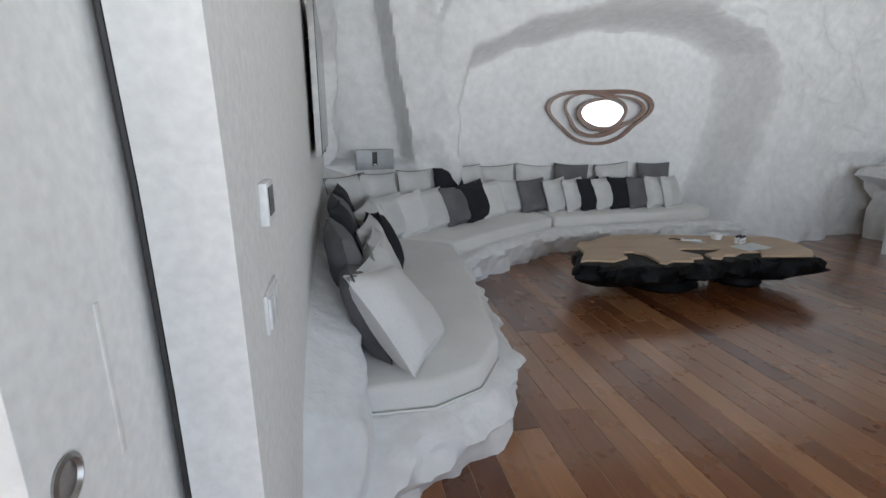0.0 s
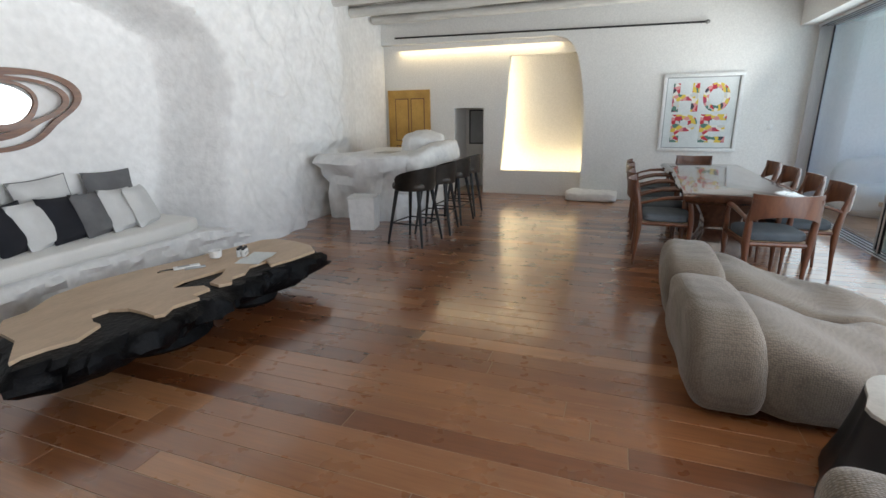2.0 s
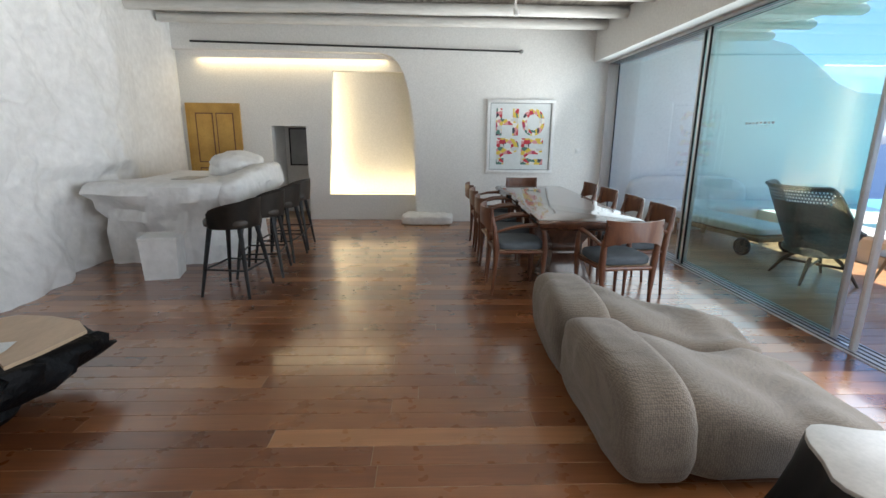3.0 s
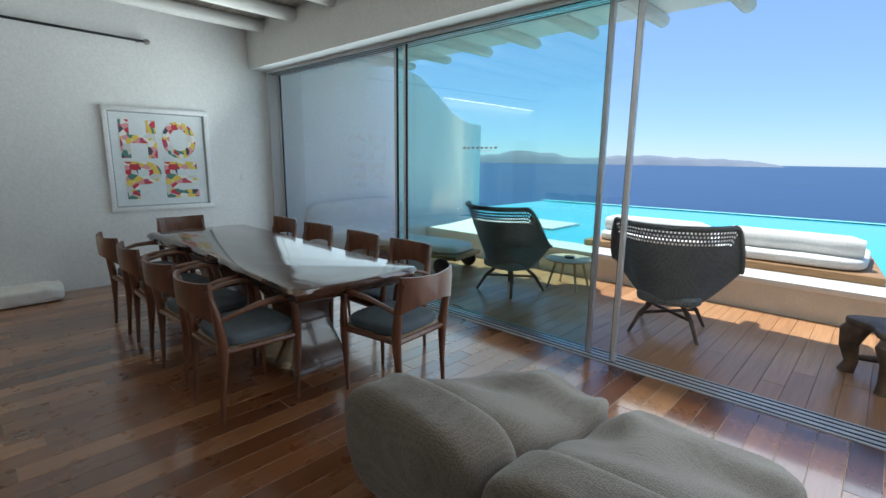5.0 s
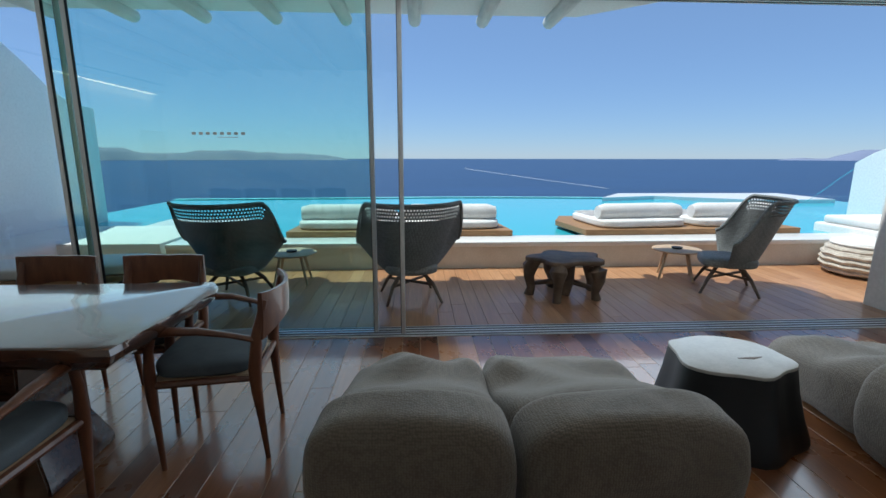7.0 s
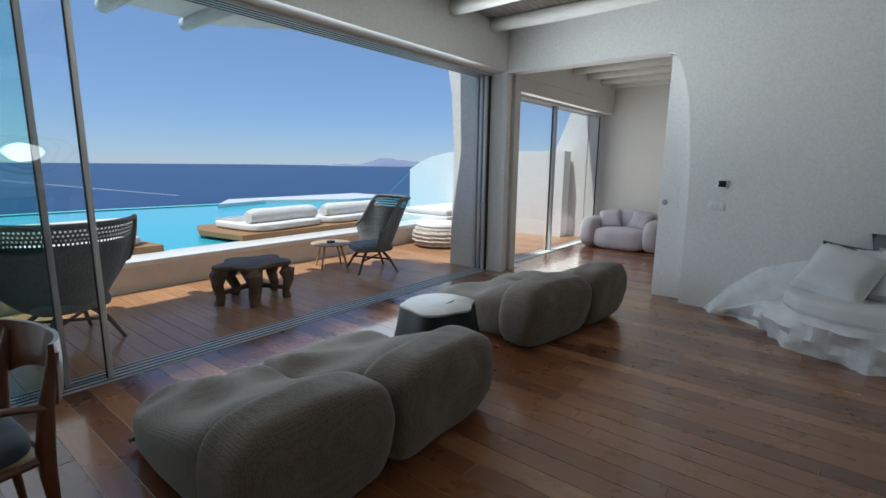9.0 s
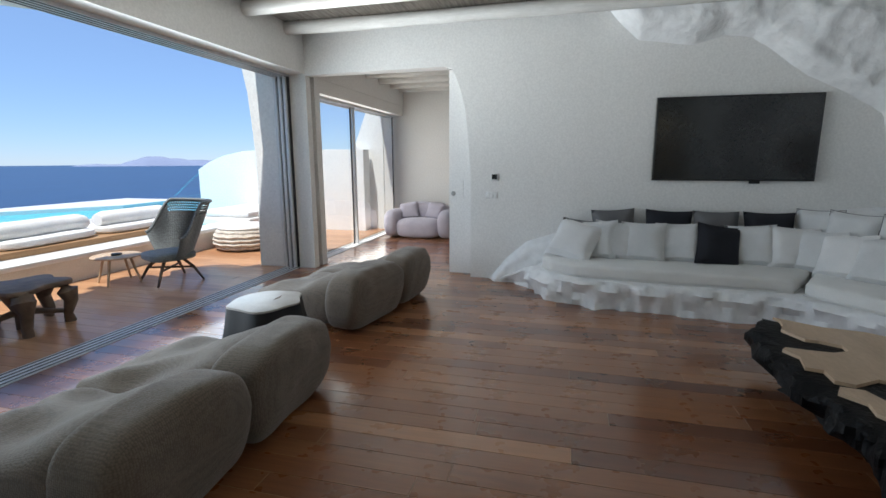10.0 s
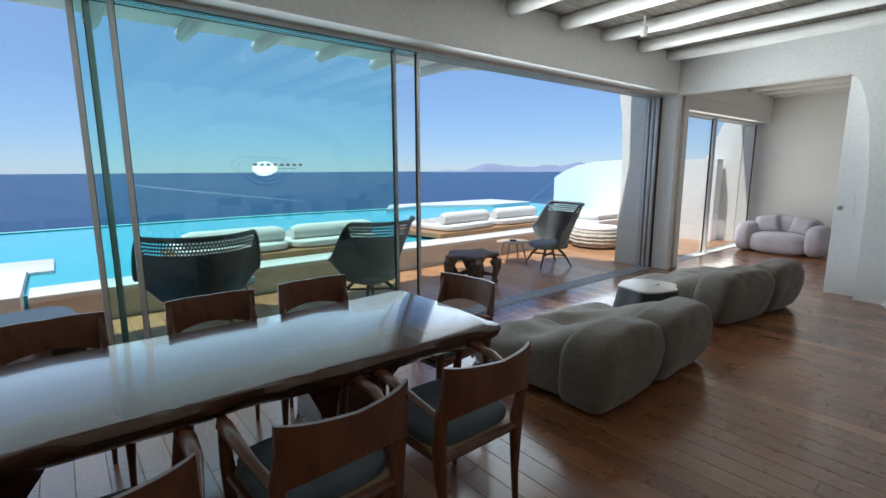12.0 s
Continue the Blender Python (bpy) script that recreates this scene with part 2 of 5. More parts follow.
def water_material(name, color, rough, scale, strength, dist, depth_mix=None):
    m, nt, b = nodes_of(name)
    v = coords(nt)
    n1, n2 = noise_tex(nt, v, scale, 6, 0.6), noise_tex(nt, coords(nt, (0.02, 0.05, 1)), 0.35, 4)
    nt.links.new(ramp(nt, n2, [(0.3, tuple(c * 0.85 for c in color)), (0.7, tuple(min(1, c * 1.15) for c in color))]), b.inputs["Base Color"])
    b.inputs["Roughness"].default_value, b.inputs["IOR"].default_value = rough, 1.33
    bumped(nt, b, n1, strength, dist)
    return m


M_SEA = water_material("sea_water", (0.010, 0.045, 0.13), 0.35, 0.25, 0.6, 0.6)
M_POOL = water_material("pool_water", (0.06, 0.47, 0.58), 0.12, 3.0, 0.15, 0.02)


# ---- mesh helpers ----
def part(name, bm, material, parent=None, label="", smooth=True):
    me = bpy.data.meshes.new(name)
    bmesh.ops.recalc_face_normals(bm, faces=bm.faces)
    for f in bm.faces:
        f.smooth = smooth
    bm.to_mesh(me)
    bm.free()
    me.materials.append(material)
    ob = new(name, me)
    if smooth:
        me.set_sharp_from_angle(angle=radians(38))
    if parent:
        ob.parent = parent
    if label:
        ob["label"] = label
    return ob


def thing(name, label, category, m=None, group="", kind=""):
    ob = new(name)
    ob.empty_display_size = 0.1
    if m is not None:
        ob.matrix_basis = m
    return tagged(ob, label, category, group, kind)


def box(x0, x1, y0, y1, z0, z1, bevel=0.0, seg=2, bm=None):
    own = bm is None
    bm = bm or bmesh.new()
    vs = bmesh.ops.create_cube(bm, size=1.0)["verts"]
    for v in vs:
        v.co = Vector((x0 + (v.co.x + 0.5) * (x1 - x0), y0 + (v.co.y + 0.5) * (y1 - y0), z0 + (v.co.z + 0.5) * (z1 - z0)))
    if bevel:
        es = list({e for v in vs for e in v.link_edges})
        bmesh.ops.bevel(bm, geom=es, offset=bevel, segments=seg, affect="EDGES", profile=0.5)
    return bm


def prism(outline, lo, hi, axis="z", bevel=0.0, seg=2):
    """A polygon drawn out along an axis. For axis x the outline is (y, z), for y it is (x, z)."""
    bm = bmesh.new()
    put = {"z": lambda a, b, c: (a, b, c), "x": lambda a, b, c: (c, a, b), "y": lambda a, b, c: (a, c, b)}[axis]
    f = bm.faces.new([bm.verts.new(put(a, b, lo)) for a, b in outline])
    ext = bmesh.ops.extrude_face_region(bm, geom=[f])["geom"]
    d = Vector(put(0, 0, hi - lo))
    for v in ext:
        if isinstance(v, bmesh.types.BMVert):
            v.co += d
    bmesh.ops.recalc_face_normals(bm, faces=bm.faces)
    if bevel:
        bmesh.ops.bevel(bm, geom=list(bm.edges), offset=bevel, segments=seg, affect="EDGES", profile=0.5)
    if len(outline) > 4:
        bmesh.ops.triangulate(bm, faces=[f for f in bm.faces if len(f.verts) > 4])
    return bm


def lathe(profile, seg=24, cx=0.0, cy=0.0, bm=None):
    bm = bm or bmesh.new()
    rings = []
    for r, z in profile:
        rings.append([bm.verts.new((cx + r * math.cos(2 * math.pi * i / seg), cy + r * math.sin(2 * math.pi * i / seg), z)) for i in range(seg)])
    for a, b in zip(rings, rings[1:]):
        for i in range(seg):
            bm.faces.new((a[i], a[(i + 1) % seg], b[(i + 1) % seg], b[i]))
    for ring in (rings[0], rings[-1]):
        bm.faces.new(ring)
    return bm


def tube(points, radii, seg=8, bm=None, flat=1.0):
    """A round bar through points, its radius given at each one."""
    bm = bm or bmesh.new()
    pts = [Vector(p) for p in points]
    if isinstance(radii, (int, float)):
        radii = [radii] * len(pts)
    rings = []
    for i, p in enumerate(pts):
        d = (pts[min(i + 1, len(pts) - 1)] - pts[max(i - 1, 0)]).normalized()
        side = d.cross(Vector((0, 0, 1)) if abs(d.z) < 0.9 else Vector((1, 0, 0))).normalized()
        up = side.cross(d).normalized()
        rings.append([bm.verts.new(p + radii[i] * (math.cos(2 * math.pi * k / seg) * side + flat * math.sin(2 * math.pi * k / seg) * up)) for k in range(seg)])
    for a, b in zip(rings, rings[1:]):
        for k in range(seg):
            bm.faces.new((a[k], a[(k + 1) % seg], b[(k + 1) % seg], b[k]))
    bm.faces.new(rings[0]), bm.faces.new(rings[-1])
    return bm


def sheet(fn, us, vs, bm=None):
    """A surface of points fn(u, v)."""
    bm = bm or bmesh.new()
    g = [[bm.verts.new(fn(u, v)) for v in vs] for u in us]
    for i in range(len(us) - 1):
        for j in range(len(vs) - 1):
            bm.faces.new((g[i][j], g[i + 1][j], g[i + 1][j + 1], g[i][j + 1]))
    return bm


def spread(a, b, n):
    return [a + (b - a) * i / (n - 1) for i in range(n)]


def smooth_step(a, b, x):
    t = min(1, max(0, (x - a) / (b - a)))
    return t * t * (3 - 2 * t)


def line_at(pts, x):
    """The height at x of a line of points (x, value)."""
    if x <= pts[0][0]:
        return pts[0][1]
    for (x0, v0), (x1, v1) in zip(pts, pts[1:]):
        if x <= x1:
            return v0 + (v1 - v0) * (x - x0) / (x1 - x0)
    return pts[-1][1]


def craggy(p, size, depth):
    q = Vector(p) / size
    n = 0.75 * noise.fractal(q, 0.9, 2.1, 4) + 0.5 * (0.5 - abs(noise.noise(q * 0.9 + Vector((5, 3, 1)))))
    # chipped planes meeting in creases
    d, pts = noise.voronoi(q * 1.7 + 0.35 * noise.noise_vector(q * 1.3))
    c = pts[0]
    tilt = Vector((math.sin(c.x * 12.9 + c.y * 4.1), math.sin(c.y * 7.7 + c.z * 9.3), math.sin(c.z * 5.3 + c.x * 3.7)))
    n += 0.55 * tilt.dot(q * 1.7 - c) * min(1, 4 * (d[1] - d[0])) + 0.18 * d[0]
    return depth * n


def rounded_blob(w, l, h, e=2.6, n=10, shape=None):
    """A stuffed body: a superellipsoid of the given size on z = 0, reshaped by shape(Vector)."""
    bm = bmesh.new()
    bmesh.ops.create_cube(bm, size=2.0)
    bmesh.ops.subdivide_edges(bm, edges=list(bm.edges), cuts=n, use_grid_fill=True)
    for v in bm.verts:
        c = v.co
        k = (abs(c.x) ** e + abs(c.y) ** e + abs(c.z) ** e) ** (-1 / e)
        c = c * k
        v.co = Vector((c.x * w / 2, c.y * l / 2, (c.z + 1) * h / 2))
        if shape:
            v.co = shape(v.co)
    return bm

# ---- structure ----
WX, EX, GY = -0.06, 9.48, -1.86  # faces of the west and east walls, line of the glass
NICHE_Y, ROCK_Y = 5.62, 4.84
TOP = 3.12  # underside of the ceiling

# west wall with the wide doorway, its far upper corner rounded
arc = [(0.36, 2.60), (0.44, 2.575), (0.50, 2.48), (0.56, 2.32), (0.615, 2.10), (0.655, 1.75), (0.69, 1.35), (0.70, 1.0)]
tagged(part("wall_west", prism([(0.70, 0), (6.3, 0), (6.3, 3.5), (-2.05, 3.5), (-2.05, 0), (-1.52, 0), (-1.52, 2.58)] + arc, WX - 0.12, WX, "x", 0.0), M_PLASTER, smooth=False),
       "white plaster wall with a wide doorway rounded at one corner", "wall", kind="structure")
# second skin of the same wall, behind the sliding leaf
tagged(part("wall_west_back", prism([(0.85, 0), (6.3, 0), (6.3, 3.5), (-2.05, 3.5), (-2.05, 0), (-1.52, 0), (-1.52, 2.62), (0.85, 2.62)], WX - 0.36, WX - 0.22, "x"), M_PLASTER, smooth=False),
       "white plaster back face of the doorway wall", "wall", kind="structure")

# east wall with the arched recess of the kitchen corner
arch = [(1.355, 0), (1.355, 0.8), (1.37, 1.45), (1.425, 1.98), (1.48, 2.22), (1.54, 2.40), (1.62, 2.55), (1.72, 2.64), (1.9, 2.69), (5.15, 2.71), (5.15, 0)]
tagged(part("wall_east", prism([(-2.3, 0)] + arch + [(6.3, 0), (6.3, 3.5), (-2.3, 3.5)], EX, EX + 0.28, "x"), M_PLASTER, smooth=False),
       "white plaster wall with an arched opening to a lit recess", "wall", kind="structure")
KX = EX + 0.16
kitchen = [(1.1, 0), (3.16, 0), (3.16, 1.56), (3.73, 1.56), (3.73, 0), (5.4, 0), (5.4, 2.8), (1.1, 2.8), (1.1, 2.43), (2.69, 2.43), (2.82, 0.43), (1.1, 0.43)]
tagged(part("wall_kitchen", prism(kitchen, KX, KX + 0.12, "x"), M_PLASTER, smooth=False), "cream-lit plaster wall with a doorway and a tall recess", "wall", kind="structure")
# one tray, open towards the room
bm = bmesh.new()
for a, b, c, d in ((1.08, 2.90, 0.40, 2.47), (1.0, 2.98, 0.32, 2.55)):
    back = KX + 0.42 if a > 1.05 else KX + 0.5
    near = [bm.verts.new((KX + 0.12, y, z)) for y, z in ((a, c), (b, c), (b, d), (a, d))]
    far = [bm.verts.new((back, y, z)) for y, z in ((a, c), (b, c), (b, d), (a, d))]
    bm.faces.new(far)
    for k in range(4):
        bm.faces.new((near[k], near[(k + 1) % 4], far[(k + 1) % 4], far[k]))
bm.verts.ensure_lookup_table()
for k in range(4):
    bm.faces.new((bm.verts[k], bm.verts[(k + 1) % 4], bm.verts[8 + (k + 1) % 4], bm.verts[8 + k]))
tagged(part("recess_panel", bm, M_PLASTER, smooth=False), "cream plaster recess washed with warm hidden light", "recess", kind="structure")
bm = box(KX + 0.13, KX + 0.17, 1.1, 2.84, 0.405, 0.425)
tagged(part("led_strip", bm, M_WARM), "thin warm light strip along the recess sill", "light strip")
tagged(part("led_strip", box(KX + 0.13, KX + 0.16, 2.875, 2.895, 0.44, 2.42), M_WARM), "thin warm light strip up the recess side", "light strip")
bm = box(KX + 0.12, KX + 1.4, 3.04, 3.12, 0, 2.6)
box(KX + 0.12, KX + 1.4, 3.78, 3.86, 0, 2.6, bm=bm)
box(KX + 1.0, KX + 1.1, 3.0, 3.86, 0, 2.6, bm=bm)
box(KX + 0.12, KX + 1.4, 3.04, 3.86, 1.8, 1.9, bm=bm)
tagged(part("passage_wall", bm, M_PLASTER, smooth=False), "pale walls of the small passage", "wall", kind="structure")


def niche_mask(x, z):
    """1 inside the large niche with the mirror, 0 outside."""
    top = line_at([(1.2, 1.5), (1.5, 2.12), (2.2, 2.42), (3.0, 2.62), (3.7, 2.68), (4.3, 2.62), (4.9, 2.40), (5.15, 2.2)], x) + 0.05 * noise.noise(Vector((x * 3, 0, 7)))
    left = line_at([(0.3, 1.35), (1.0, 1.45), (1.6, 1.42), (2.3, 1.62)], z) + 0.05 * noise.noise(Vector((1, z * 3, 2)))
    right = line_at([(0.3, 4.85), (0.8, 4.95), (1.5, 5.15), (2.3, 5.12)], z) + 0.06 * noise.noise(Vector((4, z * 3, 2)))
    return min(smooth_step(-0.10, 0.16, top - z), smooth_step(-0.08, 0.10, x - left), smooth_step(-0.10, 0.22, right - x))


def alcove_mask(x, z):
    """1 in the small alcove of the speaker."""
    right = line_at([(1.0, 0.86), (1.5, 0.80), (2.0, 0.70), (2.6, 0.62)], z)
    return min(smooth_step(-0.03, 0.05, z - 1.02 - 0.03 * noise.noise(Vector((x * 4, 1, 1)))), smooth_step(-0.04, 0.08, right - x), smooth_step(0, 0.06, 2.75 - z))


def north_face(x, z):
    front = line_at([(-0.2, 5.0), (0.9, 5.0), (1.3, 4.98), (1.8, 4.92), (4.8, 4.87), (5.3, 4.80), (7.4, 4.80), (8.3, 5.08), (9.6, 5.12)], x)
    n, a = niche_mask(x, z), alcove_mask(x, z)
    front -= 0.22 * smooth_step(0.55, 0.0, z) * smooth_step(4.9, 5.3, x) * smooth_step(6.5, 5.9, x)
    front += line_at([(0, 0.0), (0.5, 0.05), (0.95, 0.10), (1.1, 0.0)], z) * smooth_step(5.9, 6.4, x) * smooth_step(8, 7.6, x)
    deep = max(n, a)
    rough = (1 - 0.96 * deep) * smooth_step(8.0, 7.2, x)
    depth = NICHE_Y if n >= a else 5.40
    return front + (depth - front) * deep + rough * (craggy((x, 0.3 * n, z), 0.75, 0.12) + 0.035 * abs(noise.noise(Vector((x * 1.7, 2, z * 2.6)))))


tagged(part("rock_wall_north", sheet(lambda x, z: (x, north_face(x, z), z), spread(-0.3, 9.5, 330), spread(0, 3.3, 120)), M_ROCK),
       "whitewashed sculpted rock wall with a wide shallow niche", "wall", kind="structure")
tagged(part("wall_north_back", box(-0.5, 10, 6.0, 6.3, 0, 3.5), M_PLASTER, smooth=False), "plain wall behind the rock face", "wall", kind="structure")


def west_rock(y, z):
    """Bulge of the rock over the west wall: an overhang that falls to the corner."""
    low = line_at([(2.1, 3.3), (2.35, 3.0), (2.55, 2.80), (3.1, 2.72), (3.4, 2.80), (3.65, 2.76), (3.9, 2.58), (4.2, 2.36), (4.55, 2.18), (4.9, 1.96), (5.0, 1.6), (5.1, 1.0)], y)
    ledge = line_at([(0.95, 0.02), (1.15, 0.28), (1.4, 0.50), (1.8, 0.64), (2.4, 0.72), (4.1, 0.78), (4.45, 0.95), (5.1, 1.0)], y)
    up, down = smooth_step(-0.10, 0.14, z - low), smooth_step(-0.02, 0.12, ledge - z)
    out = up * (0.14 + 0.12 * smooth_step(2.5, 3.2, z)) + down * line_at([(0.95, 0.08), (1.4, 0.19), (2.0, 0.21), (4.6, 0.22), (5.1, 0.3)], y)
    return WX - 0.03 + out + 0.03 * min(1, up + down) + min(1, up + down) * craggy((0, y, z), 0.6, 0.075)


tagged(part("rock_wall_west", sheet(lambda y, z: (west_rock(y, z), y, z), spread(0.9, 5.3, 170), spread(0, 3.3, 130)), M_ROCK),
       "whitewashed rock overhang and back ledge over the corner seat", "wall", kind="structure")

# south lintel, ceiling, beams
tagged(part("lintel_south", box(-4.1, 9.6, GY - 0.22, -1.525, 2.60, 3.5), M_PLASTER, smooth=False), "white plaster lintel over the glass doors", "lintel", kind="structure")


def reed_ceiling():
    bm = bmesh.new()
    box(-3.9, 9.6, -2.1, 6.3, TOP + 0.03, TOP + 0.25, bm=bm)
    rnd = random.Random(4)
    x, run = -0.2, 0.022
    y = GY + 0.2
    while y < 4.9:
        # reeds lie across the beams in bundles with uneven ends
        z = TOP + 0.015 + rnd.uniform(-0.006, 0.006)
        r = rnd.uniform(0.009, 0.013)
        a = rnd.uniform(-0.01, 0.01)
        v = [bm.verts.new((px, y + py + a * (px > 0), z + pz)) for px in (-0.12, 9.32) for py, pz in ((-r, r), (0, -r), (r, r))]
        bm.faces.new((v[0], v[1], v[4], v[3])), bm.faces.new((v[1], v[2], v[5], v[4]))
        y += run * rnd.uniform(0.9, 1.15)
    return bm


tagged(part("ceiling", reed_ceiling(), M_REED, smooth=False), "bleached reed ceiling laid across whitewashed beams", "ceiling", kind="structure")
beam_mesh = None
for i, x in enumerate([0.30, 1.10, 1.90, 2.70, 3.50, 4.30, 5.10, 5.90, 6.70, 7.50, 8.30, 9.05]):
    rnd = random.Random(i)
    bm = tube([(x + rnd.uniform(-0.015, 0.015), y, TOP - 0.055 + rnd.uniform(-0.008, 0.008)) for y in spread(-1.53, 5.05, 9)], [0.075 + rnd.uniform(-0.006, 0.006) for _ in range(9)], 10)
    tagged(part("ceiling_beam", bm, M_BEAM), "round whitewashed timber ceiling beam", "beam", "ceiling beams", "structure")

for x, y in ((2.03, -0.96), (7.98, 0.02), (5.0, 1.2)):
    t = thing("ceiling_spot", "small white spotlight fixed under the reed ceiling", "spotlight", pose(x, y, 2.93), "ceiling spotlights")
    part("can", tube([(0, 0, 0.0), (0.03, 0.02, 0.09)], [0.035, 0.033], 14), M_CUP, t)
    part("stem", tube([(0.025, 0.015, 0.08), (0.03, 0.02, 0.21)], 0.012, 8), M_CUP, t)
    part("lens", tube([(-0.001, -0.001, -0.004), (0, 0, 0.002)], 0.026, 12), M_SPEAKER, t)

# side room
bm = box(-4.2, -4.0, -2.1, 4.0, 0, 3.5)
tagged(part("wall_side_room_west", bm, M_PLASTER, smooth=False), "plain cream plaster wall of the side room", "wall", kind="structure")
tagged(part("wall_side_room_north", box(-4.2, -0.5, 3.4, 3.6, 0, 3.5), M_PLASTER, smooth=False), "plain plaster wall of the side room", "wall", kind="structure")
for x in (-0.9, -1.5, -2.1, -2.7, -3.3, -3.8):
    tagged(part("ceiling_beam", tube([(x, y, 2.93) for y in spread(-1.53, 3.4, 6)], 0.07, 10), M_BEAM), "round whitewashed timber ceiling beam", "beam", "ceiling beams", "structure")
tagged(part("ceiling_side_room", box(-4.1, -0.5, GY, 3.5, 2.98, 3.04), M_PLASTER, smooth=False), "white boarded side room ceiling", "ceiling", kind="structure")


# sliding glass: head, sill and posts
def rail(name, z0, z1, x0, x1, y=GY, grooves=4, up=True):
    t = tagged(new(name), "brushed aluminium sliding track with dark grooves", "track", kind="structure")
    part("track_bed", box(x0, x1, y - 0.11, y + 0.11, z0, z1), M_ALU, t, smooth=False)
    # near-black strips on the bed give the grooves' shade by colour
    for k in range(grooves):
        yy = y - 0.082 + k * 0.055
        zz = z1 if up else z0
        part("groove", box(x0, x1, yy - 0.007, yy + 0.007, zz - 0.003, zz + 0.003), M_SLOT, t, smooth=False)
    return t


rail("door_track_floor", -0.03, 0.006, -0.10, EX)
rail("door_track_head", 2.57, 2.602, -0.10, EX, up=False)
rail("door_track_floor", -0.03, 0.006, -3.98, -0.55, GY + 0.06, 2)
rail("door_track_head", 2.38, 2.41, -3.98, -0.55, GY + 0.06, 2, False)
tagged(part("lintel_side_room", box(-4.0, -0.43, GY - 0.2, -1.535, 2.41, 2.60), M_PLASTER, smooth=False), "white plaster lintel over the side room doors", "lintel", kind="structure")


def glass_pane(x0, x1, y, mat, label, high=2.565):
    t = tagged(new("glass_door"), label, "glass door", "sliding glass doors", "structure")
    p = part("pane", box(x0 + 0.03, x1 - 0.03, y - 0.006, y + 0.006, 0.03, high - 0.005), mat, t, smooth=False)
    p.visible_shadow = False
    for x in (x0, x1 - 0.032):
        part("stile", box(x, x + 0.032, y - 0.02, y + 0.02, 0.012, high, 0.004), M_ALU, t)
        part("gasket", box(x - 0.004 if x > x0 else x + 0.033, x if x > x0 else x + 0.037, y - 0.015, y + 0.015, 0.012, high), M_SLOT, t)
    return t


glass_pane(6.80, 9.42, GY - 0.055, M_GLASS, "closed clear sliding glass door in aluminium stiles")
glass_pane(4.62, 6.92, GY, M_TINT, "sea-green tinted sliding glass door standing closed")
glass_pane(4.40, 6.72, GY + 0.055, M_GLASS, "sliding glass door pushed over its neighbour")
decal = tagged(new("glass_decal"), "small dark lettering strip on the glass door", "sticker")
for k in range(8):
    part("bar", box(5.55 + k * 0.05, 5.578 + k * 0.05, GY + 0.0625, GY + 0.0635, 1.565, 1.583), M_ALU, decal, smooth=False)
part("bar", box(5.60, 5.75, GY + 0.0625, GY + 0.0635, 1.545, 1.549), M_ALU, decal, smooth=False)
glass_pane(-2.02, -0.5, GY + 0.05, M_GLASS, "clear sliding glass door of the side room", 2.38)
glass_pane(-3.96, -2.0, GY + 0.10, M_GLASS, "clear sliding glass door of the side room", 2.38)
t = tagged(new("door_frame"), "aluminium frame posts beside the open glass doors", "door frame", kind="structure")
for k in range(3):
    part("post", box(WX + 0.004, WX + 0.07, GY - 0.10 + k * 0.07, GY - 0.055 + k * 0.07, 0.01, 2.57, 0.004), M_ALU, t)
    # near-black filler in place of the shade between two posts
    part("slot", box(WX + 0.004, WX + 0.05, GY - 0.049 + k * 0.07, GY - 0.037 + k * 0.07, 0.01, 2.57), M_SLOT, t)
part("corner_post", box(EX - 0.05, EX - 0.002, GY - 0.10, GY + 0.10, 0.01, 2.57, 0.004), M_ALU, t)

# added dark tube along the leaf's gap, which is only in shade
tagged(part("leaf_gap_line", tube([(WX - 0.127, y + 0.004, z) for y, z in [(0.70, 0.0)] + arc[::-1]], 0.005, 6), M_SLOT), "dark line drawn in for the shaded gap at the sliding leaf", "seal", kind="structure")
# sliding leaf of the doorway, pushed almost wholly into the wall
leaf = tagged(new("door_1"), "white sliding door leaf with a round steel pull, pushed open", "door", kind="structure")
part("leaf", box(WX - 0.195, WX - 0.145, 0.385, 1.85, 0.012, 2.59, 0.004), M_PLASTER, leaf)
bm = lathe([(0.0, 0), (0.028, 0), (0.030, 0.004), (0.024, 0.006), (0.021, 0.001), (0.0, 0.001)], 24)
pull = part("pull", bm, M_STEEL, leaf, "round satin steel flush pull")
pull.matrix_basis = pose(WX - 0.145, 0.44, 1.06, 0, 90, 0)
part("slot_pull", box(WX - 0.146, WX - 0.143, 0.56, 0.572, 1.0, 1.22, 0.001), M_PLASTER, leaf)

# terrace: overhang, fin, side walls
tagged(part("terrace_roof", prism([(2.45, -3.92), (10.2, -3.92), (10.2, -1.9), (-0.3, -1.9), (-0.3, -2.2), (0.6, -2.45), (1.5, -3.1)], 2.98, 3.2, "z"), M_PLASTER, smooth=False), "white roof overhang over the terrace", "roof", kind="structure")
for i in range(9):
    x = 2.75 + i * 0.78
    bm = tube([(x, -2.0, 2.94), (x, -3.6, 2.94), (x, -4.02, 2.94), (x, -4.08, 2.94)], [0.075, 0.075, 0.072, 0.04], 10)
    tagged(part("eaves_beam", bm, M_BEAM), "round white beam end under the overhang", "beam", "eaves beams", "structure")
fin = [(-2.0, 0), (-2.385, 0), (-2.37, 0.6), (-2.345, 1.2), (-2.345, 1.6), (-2.37, 2.0), (-2.40, 2.4), (-2.46, 2.7), (-2.54, 3.0), (-2.0, 3.0)]
